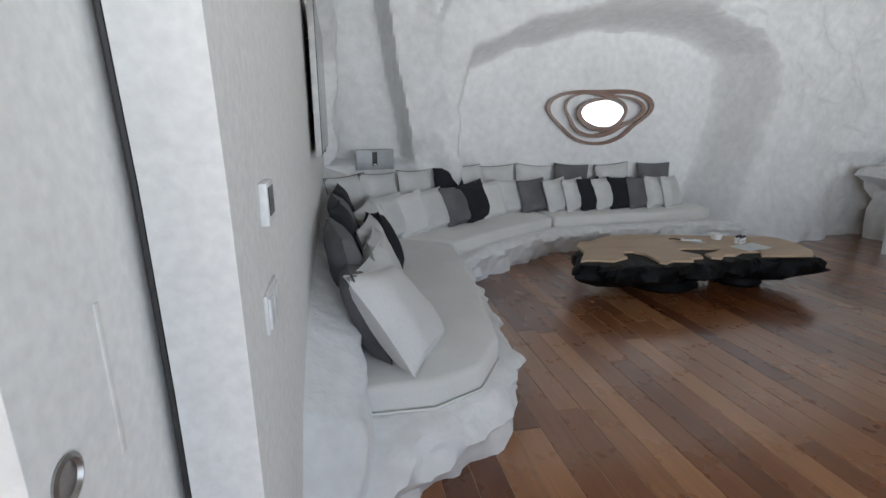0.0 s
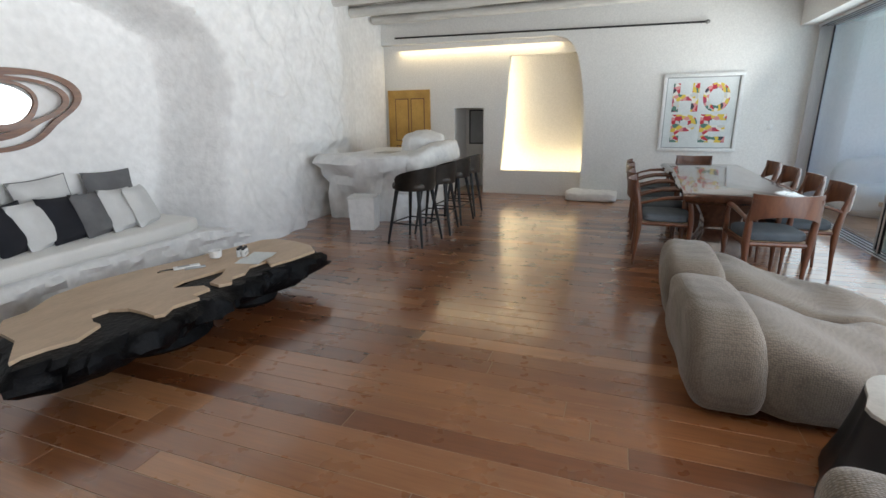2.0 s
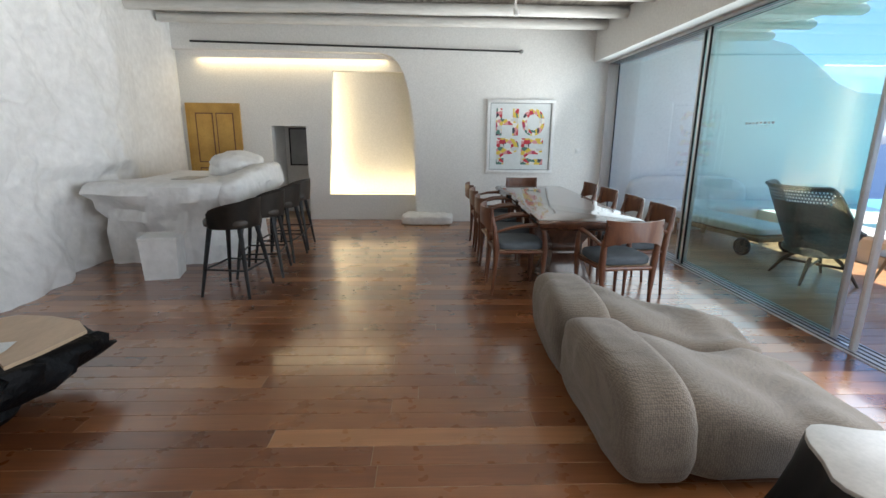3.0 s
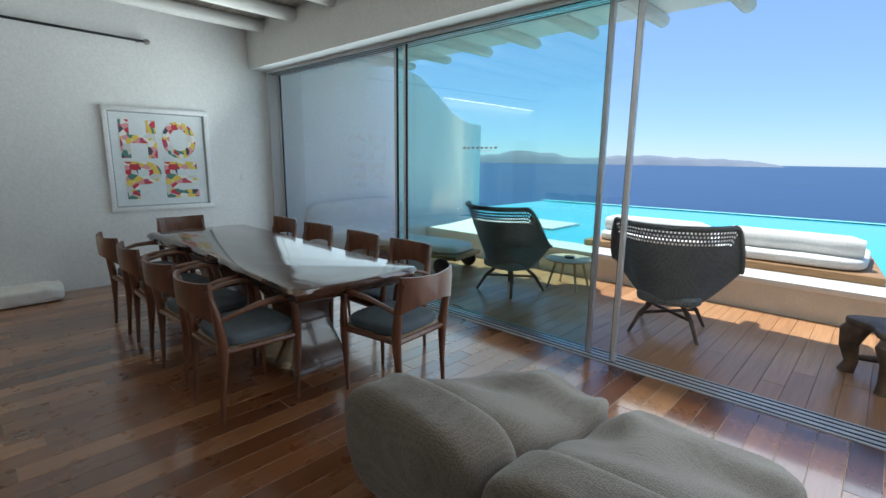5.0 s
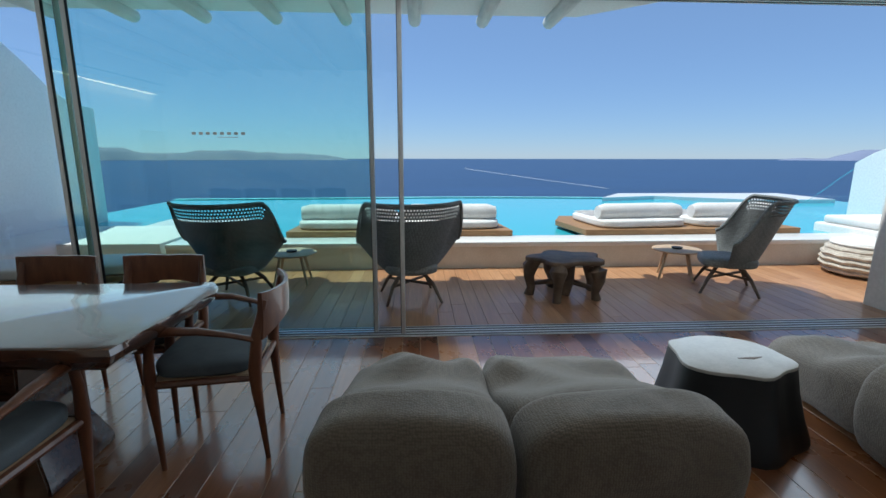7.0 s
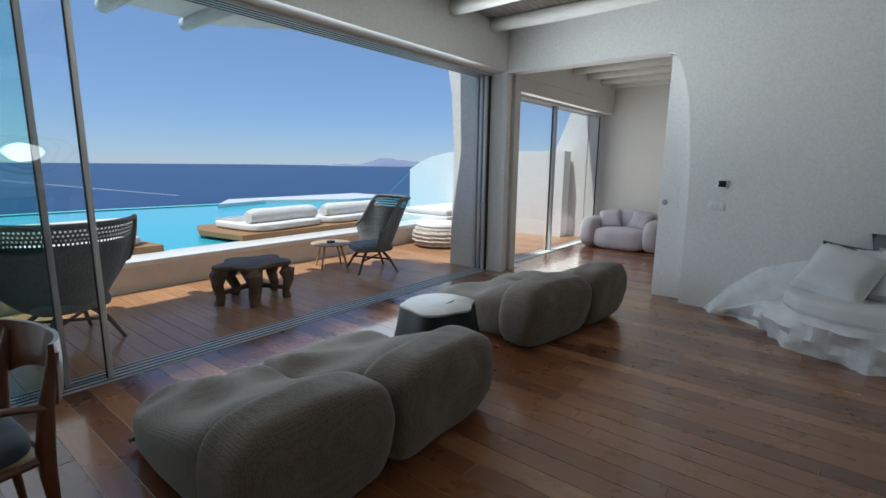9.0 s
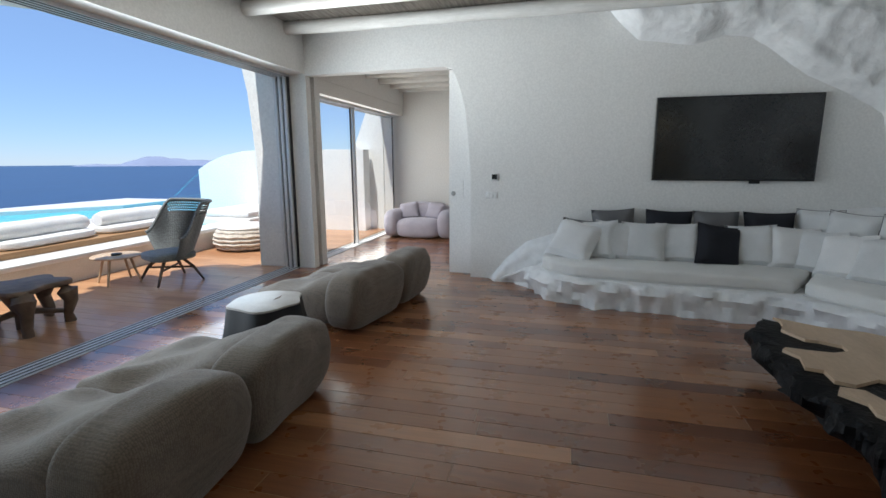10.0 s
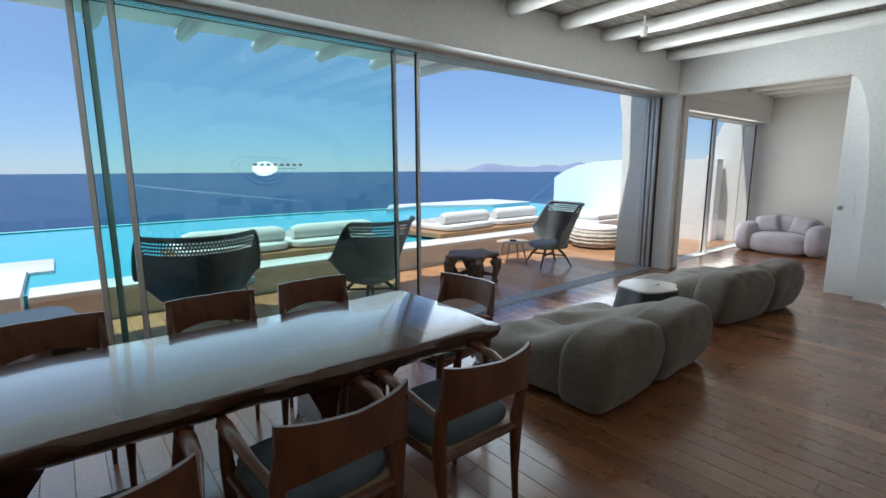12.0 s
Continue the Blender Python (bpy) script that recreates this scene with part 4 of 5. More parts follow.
for k in range(3):
    bm = sheet(lambda u, v: (-0.15 + k * 0.1 + u * 0.1, v * 0.2 - 0.1, 0.002 + 0.008 * (u if k % 2 == 0 else 1 - u)), (0, 0.5, 1), (0, 1))
    part("fold", bm, M_PAPER, sh, smooth=False)
rem = thing("remote_control", "small white remote control with a dark strap", "remote", pose(3.36, 3.74, TOP_Z, 0, 0, -35))
part("case", box(-0.09, 0.09, -0.028, 0.028, 0, 0.018, 0.006), M_CUP, rem)
part("key_pad", box(-0.06, 0.02, -0.018, 0.018, 0.0175, 0.0195), M_SPEAKER, rem)
part("strap", tube([(-0.09, 0, 0.008), (-0.13, 0.02, 0.004), (-0.17, 0.015, 0.004), (-0.19, -0.01, 0.004)], 0.005, 6), M_BLACK, rem)
part("tray", box(-0.02, 0.12, -0.06, -0.03, 0, 0.012, 0.003), M_SPEAKER, rem)


# ---- lounge sofas ----
def seat_back(w, seed, tall):
    """The upright thick back of one seat: fairly flat behind, a soft rolled top, tucked in at the foot."""
    def shape(p):
        f = p.z / 0.62
        top = 1 - 0.05 * (2 * p.x / w) ** 2
        y = p.y * (0.80 + 0.26 * math.sin(math.pi * min(1, f * 0.95))) + 0.05 * f
        q = Vector((p.x * (0.90 + 0.11 * math.sin(math.pi * min(1, 0.12 + f * 0.75))), y, p.z * top))
        k = 0.018 * noise.noise(q * 3.5 + Vector((seed, 0, 0))) + 0.007 * noise.noise(q * 10 + Vector((0, seed, 0)))
        q += Vector((0, k, k if f > 0.1 else 0))
        q.z *= tall
        return q
    return rounded_blob(w, 0.36, 0.62, 5.6, 22, shape)


def seat_front(w, seed):
    """The low sagging seat with folds in its cover."""
    def shape(p):
        f = p.z / 0.31
        rise = 1 + 0.50 * smooth_step(-0.12, 0.42, p.y) - 0.16 * smooth_step(-0.25, -0.5, p.y)
        q = Vector((p.x * (0.97 + 0.04 * f), p.y, p.z * rise))
        fold = 0.028 * math.sin(9 * q.x + 4 * noise.noise(q * 2 + Vector((seed, 1, 0)))) * smooth_step(0.35, -0.45, q.y)
        k = 0.03 * noise.noise(q * 4 + Vector((seed, 0, 3))) + fold
        return q + Vector((0.3 * k, 0.5 * k, k * (f > 0.15)))
    return rounded_blob(w, 1.18, 0.31, 4.0, 24, shape)


def lounge_sofa(m, units, label):
    t = thing("lounge_sofa", label, "sofa", m, "taupe lounge sofas")
    for x, w, s, a, tall in units:
        turn = pose(x, 0, 0, 0, 0, a)
        part("backrest", seat_back(w, s, tall), M_TAUPE, t).matrix_basis = turn @ pose(0, 0.20, 0)
        part("seat", seat_front(w * 0.98, s), M_TAUPE, t).matrix_basis = turn @ pose(0, -0.33, 0)
        hem = tube([(xx, -0.90 + 0.13 * abs(2 * xx / w) ** 3, 0.04 + 0.012 * math.sin(xx * 23)) for xx in spread(-w * 0.45, w * 0.45, 13)], 0.012, 6)
        part("hem", hem, M_TAUPE, t).matrix_basis = turn
    return t


lounge_sofa(pose(3.92, 0.01, 0), [(-0.395, 0.85, 1.0, 2, 0.85), (0.40, 0.75, 5.0, -2, 0.88)], "low taupe knitted two-seat lounge sofa facing the sea")
lounge_sofa(pose(1.46, -0.09, 0, 0, 0, -9), [(-0.43, 0.66, 9.0, 3, 0.88), (0.33, 0.86, 14.0, -2, 0.88)], "low taupe knitted lounge sofa beside the stump table")


def uneven_ring(cx, cy, rx, ry, seed, n=40, amp=0.07):
    return [(cx + rx * math.cos(2 * math.pi * i / n) * (1 + amp * noise.noise(Vector((math.cos(2 * math.pi * i / n) * 1.5 + seed, math.sin(2 * math.pi * i / n) * 1.5, seed)))),
             cy + ry * math.sin(2 * math.pi * i / n) * (1 + amp * noise.noise(Vector((math.cos(2 * math.pi * i / n) * 1.5 + seed, math.sin(2 * math.pi * i / n) * 1.5, seed + 4))))) for i in range(n)]


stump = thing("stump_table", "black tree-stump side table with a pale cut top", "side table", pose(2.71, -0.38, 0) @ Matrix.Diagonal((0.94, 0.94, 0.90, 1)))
lev = [(0.0, 1.26), (0.03, 1.28), (0.15, 1.16), (0.3, 1.05), (0.42, 0.99), (0.445, 0.98)]
ring = uneven_ring(0, 0, 0.32, 0.29, 3.0, amp=0.25)
part("trunk", sheet(lambda i, k: (ring[i % 40][0] * lev[k][1], ring[i % 40][1] * lev[k][1], lev[k][0]), range(41), range(6)), M_BLACK, stump, "black lacquered trunk")
part("top", prism([(x * 0.975, y * 0.975) for x, y in ring], 0.435, 0.462, "z", 0.006), M_STUMPTOP, stump, "pale polished cut face")
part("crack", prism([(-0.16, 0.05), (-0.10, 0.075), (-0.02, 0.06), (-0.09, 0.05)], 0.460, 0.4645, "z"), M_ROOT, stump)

# ---- dining ----
def dining_chair():
    """Faces +y: the back at -y."""
    t = thing("dining_chair", "sculpted walnut armchair with a slate-blue seat pad", "chair", group="chairs round the dining table")
    for s in (-1, 1):
        part("front_leg", tube([(s * 0.225, 0.20, 0.0), (s * 0.23, 0.205, 0.2), (s * 0.235, 0.21, 0.36), (s * 0.238, 0.21, 0.46), (s * 0.245, 0.20, 0.56), (s * 0.25, 0.175, 0.635)], [0.012, 0.016, 0.024, 0.026, 0.020, 0.017], 10), M_TEAK, t)
        part("rear_leg", tube([(s * 0.20, -0.25, 0.0), (s * 0.205, -0.235, 0.2), (s * 0.215, -0.225, 0.36), (s * 0.22, -0.225, 0.46), (s * 0.225, -0.245, 0.6), (s * 0.215, -0.285, 0.74)], [0.012, 0.017, 0.026, 0.030, 0.024, 0.016], 10), M_TEAK, t)
        part("armrest", tube([(s * 0.25, 0.19, 0.63), (s * 0.265, 0.10, 0.645), (s * 0.265, -0.02, 0.64), (s * 0.25, -0.14, 0.615), (s * 0.228, -0.235, 0.585)], [0.016, 0.028, 0.024, 0.018, 0.020], 10, flat=0.6), M_TEAK, t)
        part("side_rail", tube([(s * 0.235, 0.21, 0.42), (s * 0.215, -0.22, 0.42)], 0.018, 8), M_TEAK, t)

    def back(u, v):
        a = u * 0.92
        x, y = 0.235 * math.sin(a) / math.sin(0.92), -0.335 + 0.07 * (1 - math.cos(a)) / (1 - math.cos(0.92))
        lo, hi = 0.585 + 0.045 * (1 - u * u), 0.775 - 0.018 * (1 - abs(u)) + 0.004 * math.cos(3 * u)
        return x, y, lo, hi
    bm = bmesh.new()
    rows = []
    for u in spread(-1, 1, 17):
        x, y, lo, hi = back(u, 0)
        rows.append([bm.verts.new((x, y + dy - 0.05 * (z - 0.6), z)) for dy, z in ((-0.011, lo), (-0.013, (lo + hi) / 2), (-0.008, hi), (0.008, hi), (0.013, (lo + hi) / 2), (0.011, lo))])
    for p, q in zip(rows, rows[1:]):
        for k in range(6):
            bm.faces.new((p[k], q[k], q[(k + 1) % 6], p[(k + 1) % 6]))
    bm.faces.new(rows[0]), bm.faces.new(rows[-1])
    part("backrest", bm, M_TEAK, t, "curved walnut backrest")
    part("front_rail", tube([(-0.235, 0.21, 0.42), (0.235, 0.21, 0.42)], 0.02, 8), M_TEAK, t)
    part("rear_rail", tube([(-0.215, -0.225, 0.42), (0.215, -0.225, 0.42)], 0.02, 8), M_TEAK, t)
    part("seat", box(-0.225, 0.225, -0.215, 0.215, 0.42, 0.437, 0.004), M_BURL, t, "pale woven seat board")
    bm = rounded_blob(0.46, 0.44, 0.085, 4.5, 8)
    o = part("seat_pad", bm, M_SEATPAD, t, "slate-blue seat pad")
    o.location = (0, 0.005, 0.430)
    # arms and back rise to 0.83 m
    for c in t.children:
        if c.name.split(".")[0] != "seat_pad":
            for v in c.data.vertices:
                v.co.z += 0.17 * max(0, v.co.z - 0.46)
    return t


first = dining_chair()
spots = [(5.82, 0.31, 180), (6.45, 0.30, 182), (7.10, 0.30, 178), (7.75, 0.30, 181), (5.83, -0.78, 0), (6.46, -0.78, -2), (7.18, -0.79, 2), (7.84, -0.78, 0), (8.40, -0.28, 90)]
for x, y, a in spots:
    copy_thing(first, pose(x, y, 0, 0, 0, a))
first.matrix_basis = pose(5.29, -0.42, 0, 0, 0, -84)

table = thing("dining_table", "dark lacquered live-edge slab table on wedge pedestals", "table")


def slab_edge(n=120):
    pts = along([(5.38, 0.21), (5.35, -0.2), (5.37, -0.70), (6.3, -0.69), (7.3, -0.73), (8.15, -0.74), (8.18, -0.25), (8.16, 0.19), (7.2, 0.13), (6.3, 0.17), (5.38, 0.21)], n)[:-1]
    return pts


pts = slab_edge()
bm = bmesh.new()
g = []
for x, y in pts:
    c = Vector((min(7.6, max(5.9, x)), -0.22))
    out = (Vector((x, y)) - c).normalized()
    row = []
    for off, z in ((-0.02, 0.752), (0.0, 0.746), (0.006, 0.725), (-0.012, 0.69), (-0.05, 0.655), (-0.10, 0.645)):
        k = craggy((x, y, z * 2), 0.3, 0.03) if z < 0.74 else 0
        row.append(bm.verts.new((x + out.x * (off + k), y + out.y * (off + k), z)))
    g.append(row)
for i in range(len(g)):
    a, b = g[i], g[(i + 1) % len(g)]
    for k in range(5):
        bm.faces.new((a[k], b[k], b[k + 1], a[k + 1]))
bm.faces.new([r[0] for r in g]), bm.faces.new([r[-1] for r in g])
part("tabletop", bm, M_TABLE, table, "thick dark live-edge slab")
for x in (6.10, 7.45):
    bm = bmesh.new()
    lev = [(0.0, 0.26, 0.22), (0.05, 0.26, 0.22), (0.30, 0.15, 0.15), (0.42, 0.14, 0.15), (0.62, 0.25, 0.26), (0.65, 0.26, 0.27)]
    rows = [[bm.verts.new((x + sx * a, -0.22 + sy * b, z)) for sx, sy in ((-1, -1), (1, -1), (1, 1), (-1, 1))] for z, a, b in lev]
    for p, q in zip(rows, rows[1:]):
        for k in range(4):
            bm.faces.new((p[k], p[(k + 1) % 4], q[(k + 1) % 4], q[k]))
    bm.faces.new(rows[0]), bm.faces.new(rows[-1])
    bmesh.ops.bevel(bm, geom=list(bm.edges), offset=0.008, segments=2, affect="EDGES")
    part("pedestal", bm, M_TABLE, table, "waisted dark wood pedestal")

# framed print with four letters in a collage of colours
M_COLLAGE, nt, b = nodes_of("paper_collage")
vor = nt.nodes.new("ShaderNodeTexVoronoi")
vor.inputs["Scale"].default_value = 17
nt.links.new(coords(nt, (1, 1, 0.75)), vor.inputs["Vector"])
sep = nt.nodes.new("ShaderNodeSeparateColor")
nt.links.new(vor.outputs["Color"], sep.inputs[0])
r = nt.nodes.new("ShaderNodeValToRGB")
r.color_ramp.interpolation = "CONSTANT"
tones = [(0.0, (0.55, 0.03, 0.05)), (0.16, (0.75, 0.55, 0.08)), (0.3, (0.8, 0.78, 0.72)), (0.42, (0.45, 0.06, 0.12)), (0.55, (0.08, 0.20, 0.16)), (0.66, (0.70, 0.30, 0.30)), (0.78, (0.05, 0.05, 0.07)), (0.88, (0.62, 0.62, 0.60))]
while len(r.color_ramp.elements) < len(tones):
    r.color_ramp.elements.new(0.5)
for e, (p, c) in zip(r.color_ramp.elements, tones):
    e.position, e.color = p, (*c, 1)
nt.links.new(sep.outputs[0], r.inputs[0])
nt.links.new(r.outputs[0], b.inputs["Base Color"])
b.inputs["Roughness"].default_value = 0.6


def letter_mesh(text, size, thick=0.0):
    cu = bpy.data.curves.new("letters", "FONT")
    cu.body, cu.size, cu.extrude, cu.offset = text, size, 0.001, thick
    cu.align_x, cu.align_y = "CENTER", "CENTER"
    ob = new("letters", cu)
    me = bpy.data.meshes.new_from_object(ob.evaluated_get(bpy.context.evaluated_depsgraph_get()))
    bpy.data.objects.remove(ob)
    bpy.data.curves.remove(cu)
    return me


PY0, PY1, PZ0, PZ1 = -0.90, 0.14, 0.865, 1.975
pic = thing("framed_print", "white-framed print of collaged letters reading HOPE", "picture", pose(EX, (PY0 + PY1) / 2, (PZ0 + PZ1) / 2, 90, 0, -90))
W, H = (PY1 - PY0) / 2 + 0.035, (PZ1 - PZ0) / 2 + 0.035
for nm, c in (("frame_top", (-W, W, H - 0.05, H)), ("frame_bottom", (-W, W, -H, -H + 0.05)), ("frame_side", (-W, -W + 0.05, -H + 0.05, H - 0.05)), ("frame_side", (W - 0.05, W, -H + 0.05, H - 0.05))):
    part(nm, box(c[0], c[1], c[2], c[3], 0.0, 0.04, 0.004), M_CUP, pic)
# grey backing shows round the paper, the gap's shadow put into its colour
part("shadow_gap", box(-W + 0.05, W - 0.05, -H + 0.05, H - 0.05, 0.002, 0.008), M_SPEAKER, pic, "grey inner edge coloured as the frame's shadow gap")
part("sheet", box(-W + 0.065, W - 0.065, -H + 0.065, H - 0.065, 0.008, 0.014), M_PAPER, pic, "white paper sheet")
for ch, x, y in (("H", -0.22, 0.235), ("O", 0.21, 0.235), ("P", -0.20, -0.235), ("E", 0.21, -0.235)):
    me = letter_mesh(ch, 0.60, 0.022)
    me.materials.append(M_COLLAGE)
    o = new("letter", me)
    o.parent = pic
    xs = [v.co.x for v in me.vertices]
    ys = [v.co.y for v in me.vertices]
    o.scale = (0.37 / (max(xs) - min(xs)), 0.43 / (max(ys) - min(ys)), 1)
    o.location = (x - o.scale[0] * (max(xs) + min(xs)) / 2, y - o.scale[1] * (max(ys) + min(ys)) / 2, 0.0155)

rod = thing("curtain_rail", "thin black rail along the wall under the ceiling", "rail")
part("rod", tube([(EX - 0.06, -0.31, 2.73), (EX - 0.06, 4.8, 2.81)], 0.014, 8), M_BLACK, rod)
part("end_knob", lathe([(0.0, 2.695), (0.03, 2.71), (0.035, 2.73), (0.03, 2.75), (0.0, 2.765)], 12, EX - 0.06, -0.33), M_STEEL, rod)
for y in (-0.25, 1.2, 3.0, 4.6):
    part("bracket", box(EX - 0.07, EX + 0.001, y - 0.01, y + 0.01, 2.725 + 0.0157 * y, 2.745 + 0.0157 * y), M_BLACK, rod)

# ---- bar ----
bar = thing("rock_bar", "whitewashed rock bar counter with a flaring craggy front", "bar counter", pose(0.06, -0.12, 0))


def bar_body():
    base = along([(6.78, 4.78), (6.72, 4.25), (6.72, 3.80), (6.86, 3.64), (7.4, 3.56), (7.95, 3.58), (8.12, 3.85), (8.15, 4.78)], 120)
    bm = bmesh.new()
    g = []
    for i, (x, y) in enumerate(base):
        c = Vector((7.3, 4.5))
        out = (Vector((x, y)) - c).normalized()
        row = []
        for off, z in ((0.05, 0.0), (0.06, 0.2), (0.04, 0.36), (0.08, 0.50), (0.15, 0.62), (0.25, 0.72), (0.30, 0.80), (0.29, 0.88), (0.25, 0.915), (0.12, 0.92), (-0.45, 0.918)):
            k = craggy((x, y, z * 1.6), 0.34, 0.12) * (1 if z < 0.9 else 0.1)
            f = 0.85
            row.append(bm.verts.new((x + out.x * (off * f + k), y + out.y * (off * f + k), z + (0.02 * noise.noise(Vector((x * 4, y * 4, z))) if 0 < z < 0.87 else 0))))
        g.append(row)
    for a, b in zip(g, g[1:]):
        for k in range(10):
            bm.faces.new((a[k], b[k], b[k + 1], a[k + 1]))
    bm.faces.new([r[-1] for r in g])
    return bm


part("body", bar_body(), M_ROCK, bar)


def lip(w, l, h, seed, e=4.0):
    bm = rounded_blob(w, l, h, e, 16)
    for v in bm.verts:
        c = Vector((0, 0, h / 2))
        v.co += (v.co - c).normalized() * craggy(v.co + Vector((seed, 0, 0)), 0.3, 0.045)
    return bm


part("parapet", lip(1.55, 0.36, 0.36, 2.0), M_ROCK, bar, "raised rounded rock lip").matrix_basis = pose(7.42, 3.42, 0.66, -8, -5, -2)
part("boulder", lip(0.62, 0.62, 0.34, 6.0, 2.6), M_ROCK, bar, "rounded rock end").matrix_basis = pose(7.88, 3.80, 0.84, 0, -8, 20)
part("sink_hatch", box(6.95, 7.35, 3.95, 4.2, 0.915, 0.925, 0.003), M_STEEL, bar)

planter = thing("planter_box", "square white planter box at the foot of the bar", "planter", pose(6.28, 3.86, 0, 0, 0, 14))
bm = bmesh.new()
rows = [[bm.verts.new((sx * a, sy * a, z)) for sx, sy in ((-1, -1), (1, -1), (1, 1), (-1, 1))] for a, z in ((0.155, 0), (0.17, 0.40), (0.175, 0.43), (0.15, 0.43), (0.145, 0.36))]
for p, q in zip(rows, rows[1:]):
    for k in range(4):
        bm.faces.new((p[k], p[(k + 1) % 4], q[(k + 1) % 4], q[k]))
bm.faces.new(rows[0]), bm.faces.new(rows[-1])
part("box", bm, M_ROCK, planter, smooth=False)
part("rim", box(-0.178, 0.178, -0.178, 0.178, 0.40, 0.425, 0.004), M_CUP, planter)


def bar_stool():
    """Faces +y."""
    t = thing("bar_stool", "dark leather bar stool on splayed black legs", "stool", group="stools at the bar")
    for sx in (-1, 1):
        for sy in (-1, 1):
            part("leg", tube([(sx * 0.235, sy * 0.225, 0.0), (sx * 0.19, sy * 0.18, 0.34), (sx * 0.145, sy * 0.14, 0.635)], [0.013, 0.019, 0.024], 8), M_DARKMETAL, t)
    for a, b in (((-1, -1), (1, -1)), ((1, -1), (1, 1)), ((1, 1), (-1, 1)), ((-1, 1), (-1, -1))):
        part("stretcher", tube([(a[0] * 0.203, a[1] * 0.193, 0.25), (b[0] * 0.203, b[1] * 0.193, 0.25)], 0.009, 6), M_DARKMETAL, t)
    part("seat", rounded_blob(0.44, 0.42, 0.10, 4, 8), M_STOOL, t).location = (0, 0.0, 0.62)

    def shell(u, v):
        a = radians(-118 + 236 * u) - math.pi / 2
        k = 0.60 + 0.4 * math.sin(math.pi * u)
        z = 0.625 + v * (0.13 + 0.125 * math.sin(math.pi * u) ** 0.6)
        return (0.245 * math.cos(a) * (1 + 0.06 * v), 0.23 * math.sin(a) * (1 + 0.09 * v), z)
    bm = sheet(shell, spread(0, 1, 25), spread(0, 1, 5))
    bmesh.ops.solidify(bm, geom=list(bm.faces), thickness=0.028)
    part("backrest", bm, M_STOOL, t, "wrapped dark leather back")
    return t


s0 = bar_stool()
for x, y, a in ((6.39, 2.88, 6), (7.0, 2.88, -4), (7.6, 2.90, 3)):
    copy_thing(s0, pose(x, y, 0, 0, 0, a))
s0.matrix_basis = pose(5.80, 2.93, 0, 0, 0, -8)

# gold door on the kitchen wall
gd = tagged(new("door_2"), "golden-lit panelled wooden door behind the bar", "door", kind="structure")
D0, D1, DH = 4.26, 5.03, 1.86
part("frame", prism([(D0 - 0.05, 0), (D0 - 0.05, DH + 0.05), (D1 + 0.05, DH + 0.05), (D1 + 0.05, 0), (D1, 0), (D1, DH), (D0, DH), (D0, 0)], KX - 0.035, KX + 0.004, "x"), M_GOLD, gd, smooth=False)
part("leaf", box(KX - 0.022, KX + 0.004, D0, D1, 0.01, DH), M_GOLD, gd)
for y in (D0 + 0.08, D0 + 0.41):
    for z0, z1 in ((0.98, DH - 0.12), (0.18, 0.86)):
        part("panel", box(KX - 0.034, KX - 0.021, y, y + 0.25, z0, z1, 0.01, 2), M_GOLD, gd)
        # dark sheet showing round the panel, a groove's shade given as colour
        part("panel_groove_shade", box(KX - 0.0235, KX - 0.0215, y - 0.018, y + 0.268, z0 - 0.018, z1 + 0.018), M_WALNUT, gd)
part("knob", lathe([(0.0, 0), (0.02, 0.005), (0.022, 0.02), (0.012, 0.035), (0.0, 0.04)], 12), M_STEEL, gd).matrix_basis = pose(KX - 0.022, D0 + 0.06, 0.95, 0, -90, 0)
pd = tagged(new("door_3"), "dark glazed door in the passage", "door", kind="structure")
part("leaf", box(KX + 0.9, KX + 0.94, 3.13, 3.77, 0.0, 1.78), M_PLASTER, pd)
for c in ((3.20, 3.70, 0.86, 0.885), (3.20, 3.70, 1.515, 1.54), (3.20, 3.225, 0.885, 1.515), (3.675, 3.70, 0.885, 1.515)):
    part("window_bar", box(KX + 0.885, KX + 0.9, *c), M_BLACK, pd)
part("window_pane", box(KX + 0.893, KX + 0.899, 3.225, 3.675, 0.885, 1.515), M_SPEAKER, pd)
kitchen_wash = area_lamp("kitchen_wash", look((EX + 0.08, 3.3, 2.62), (EX + 0.10, 3.3, 0.0)), 0.10, 3.0, 5, (1.0, 0.80, 0.46))
kitchen_wash.rotation_euler = (0, 0, 0)
lump = rounded_blob(0.84, 0.42, 0.15, 6.0, 10)
for v in lump.verts:
    v.co += Vector((0, 0, craggy(v.co + Vector((3, 0, 0)), 0.22, 0.05) if v.co.z > 0.02 else 0))
o = part("rock_step", lump, M_ROCK)
o.matrix_basis = pose(EX - 0.19, 1.15, 0, 0, 0, 90)
tagged(o, "low whitewashed rock step at the wall foot", "rock")


# ---- side room ----
lil = thing("loveseat", "plump lilac-grey loveseat with loose cushions", "sofa", pose(-3.13, -0.90, 0, 0, 0, 90) @ Matrix.Scale(0.9, 4))
part("seat", rounded_blob(1.0, 0.72, 0.42, 4, 10), M_LILAC, lil).location = (0, -0.05, 0)
part("backrest", rounded_blob(1.25, 0.30, 0.74, 3.5, 10), M_LILAC, lil).location = (0, 0.32, 0)
for s in (-1, 1):
    part("arm", rounded_blob(0.34, 0.84, 0.60, 3, 10), M_LILAC, lil).location = (s * 0.60, 0.0, 0)
    body, rim = pillow_mesh(0.42, 0.38, 0.18, 31 + s)
    part("loose_cushion", body, M_LILAC, lil).matrix_basis = pose(s * 0.26, 0.05, 0.39, -20, s * 8, -s * 12)
    rim.free()
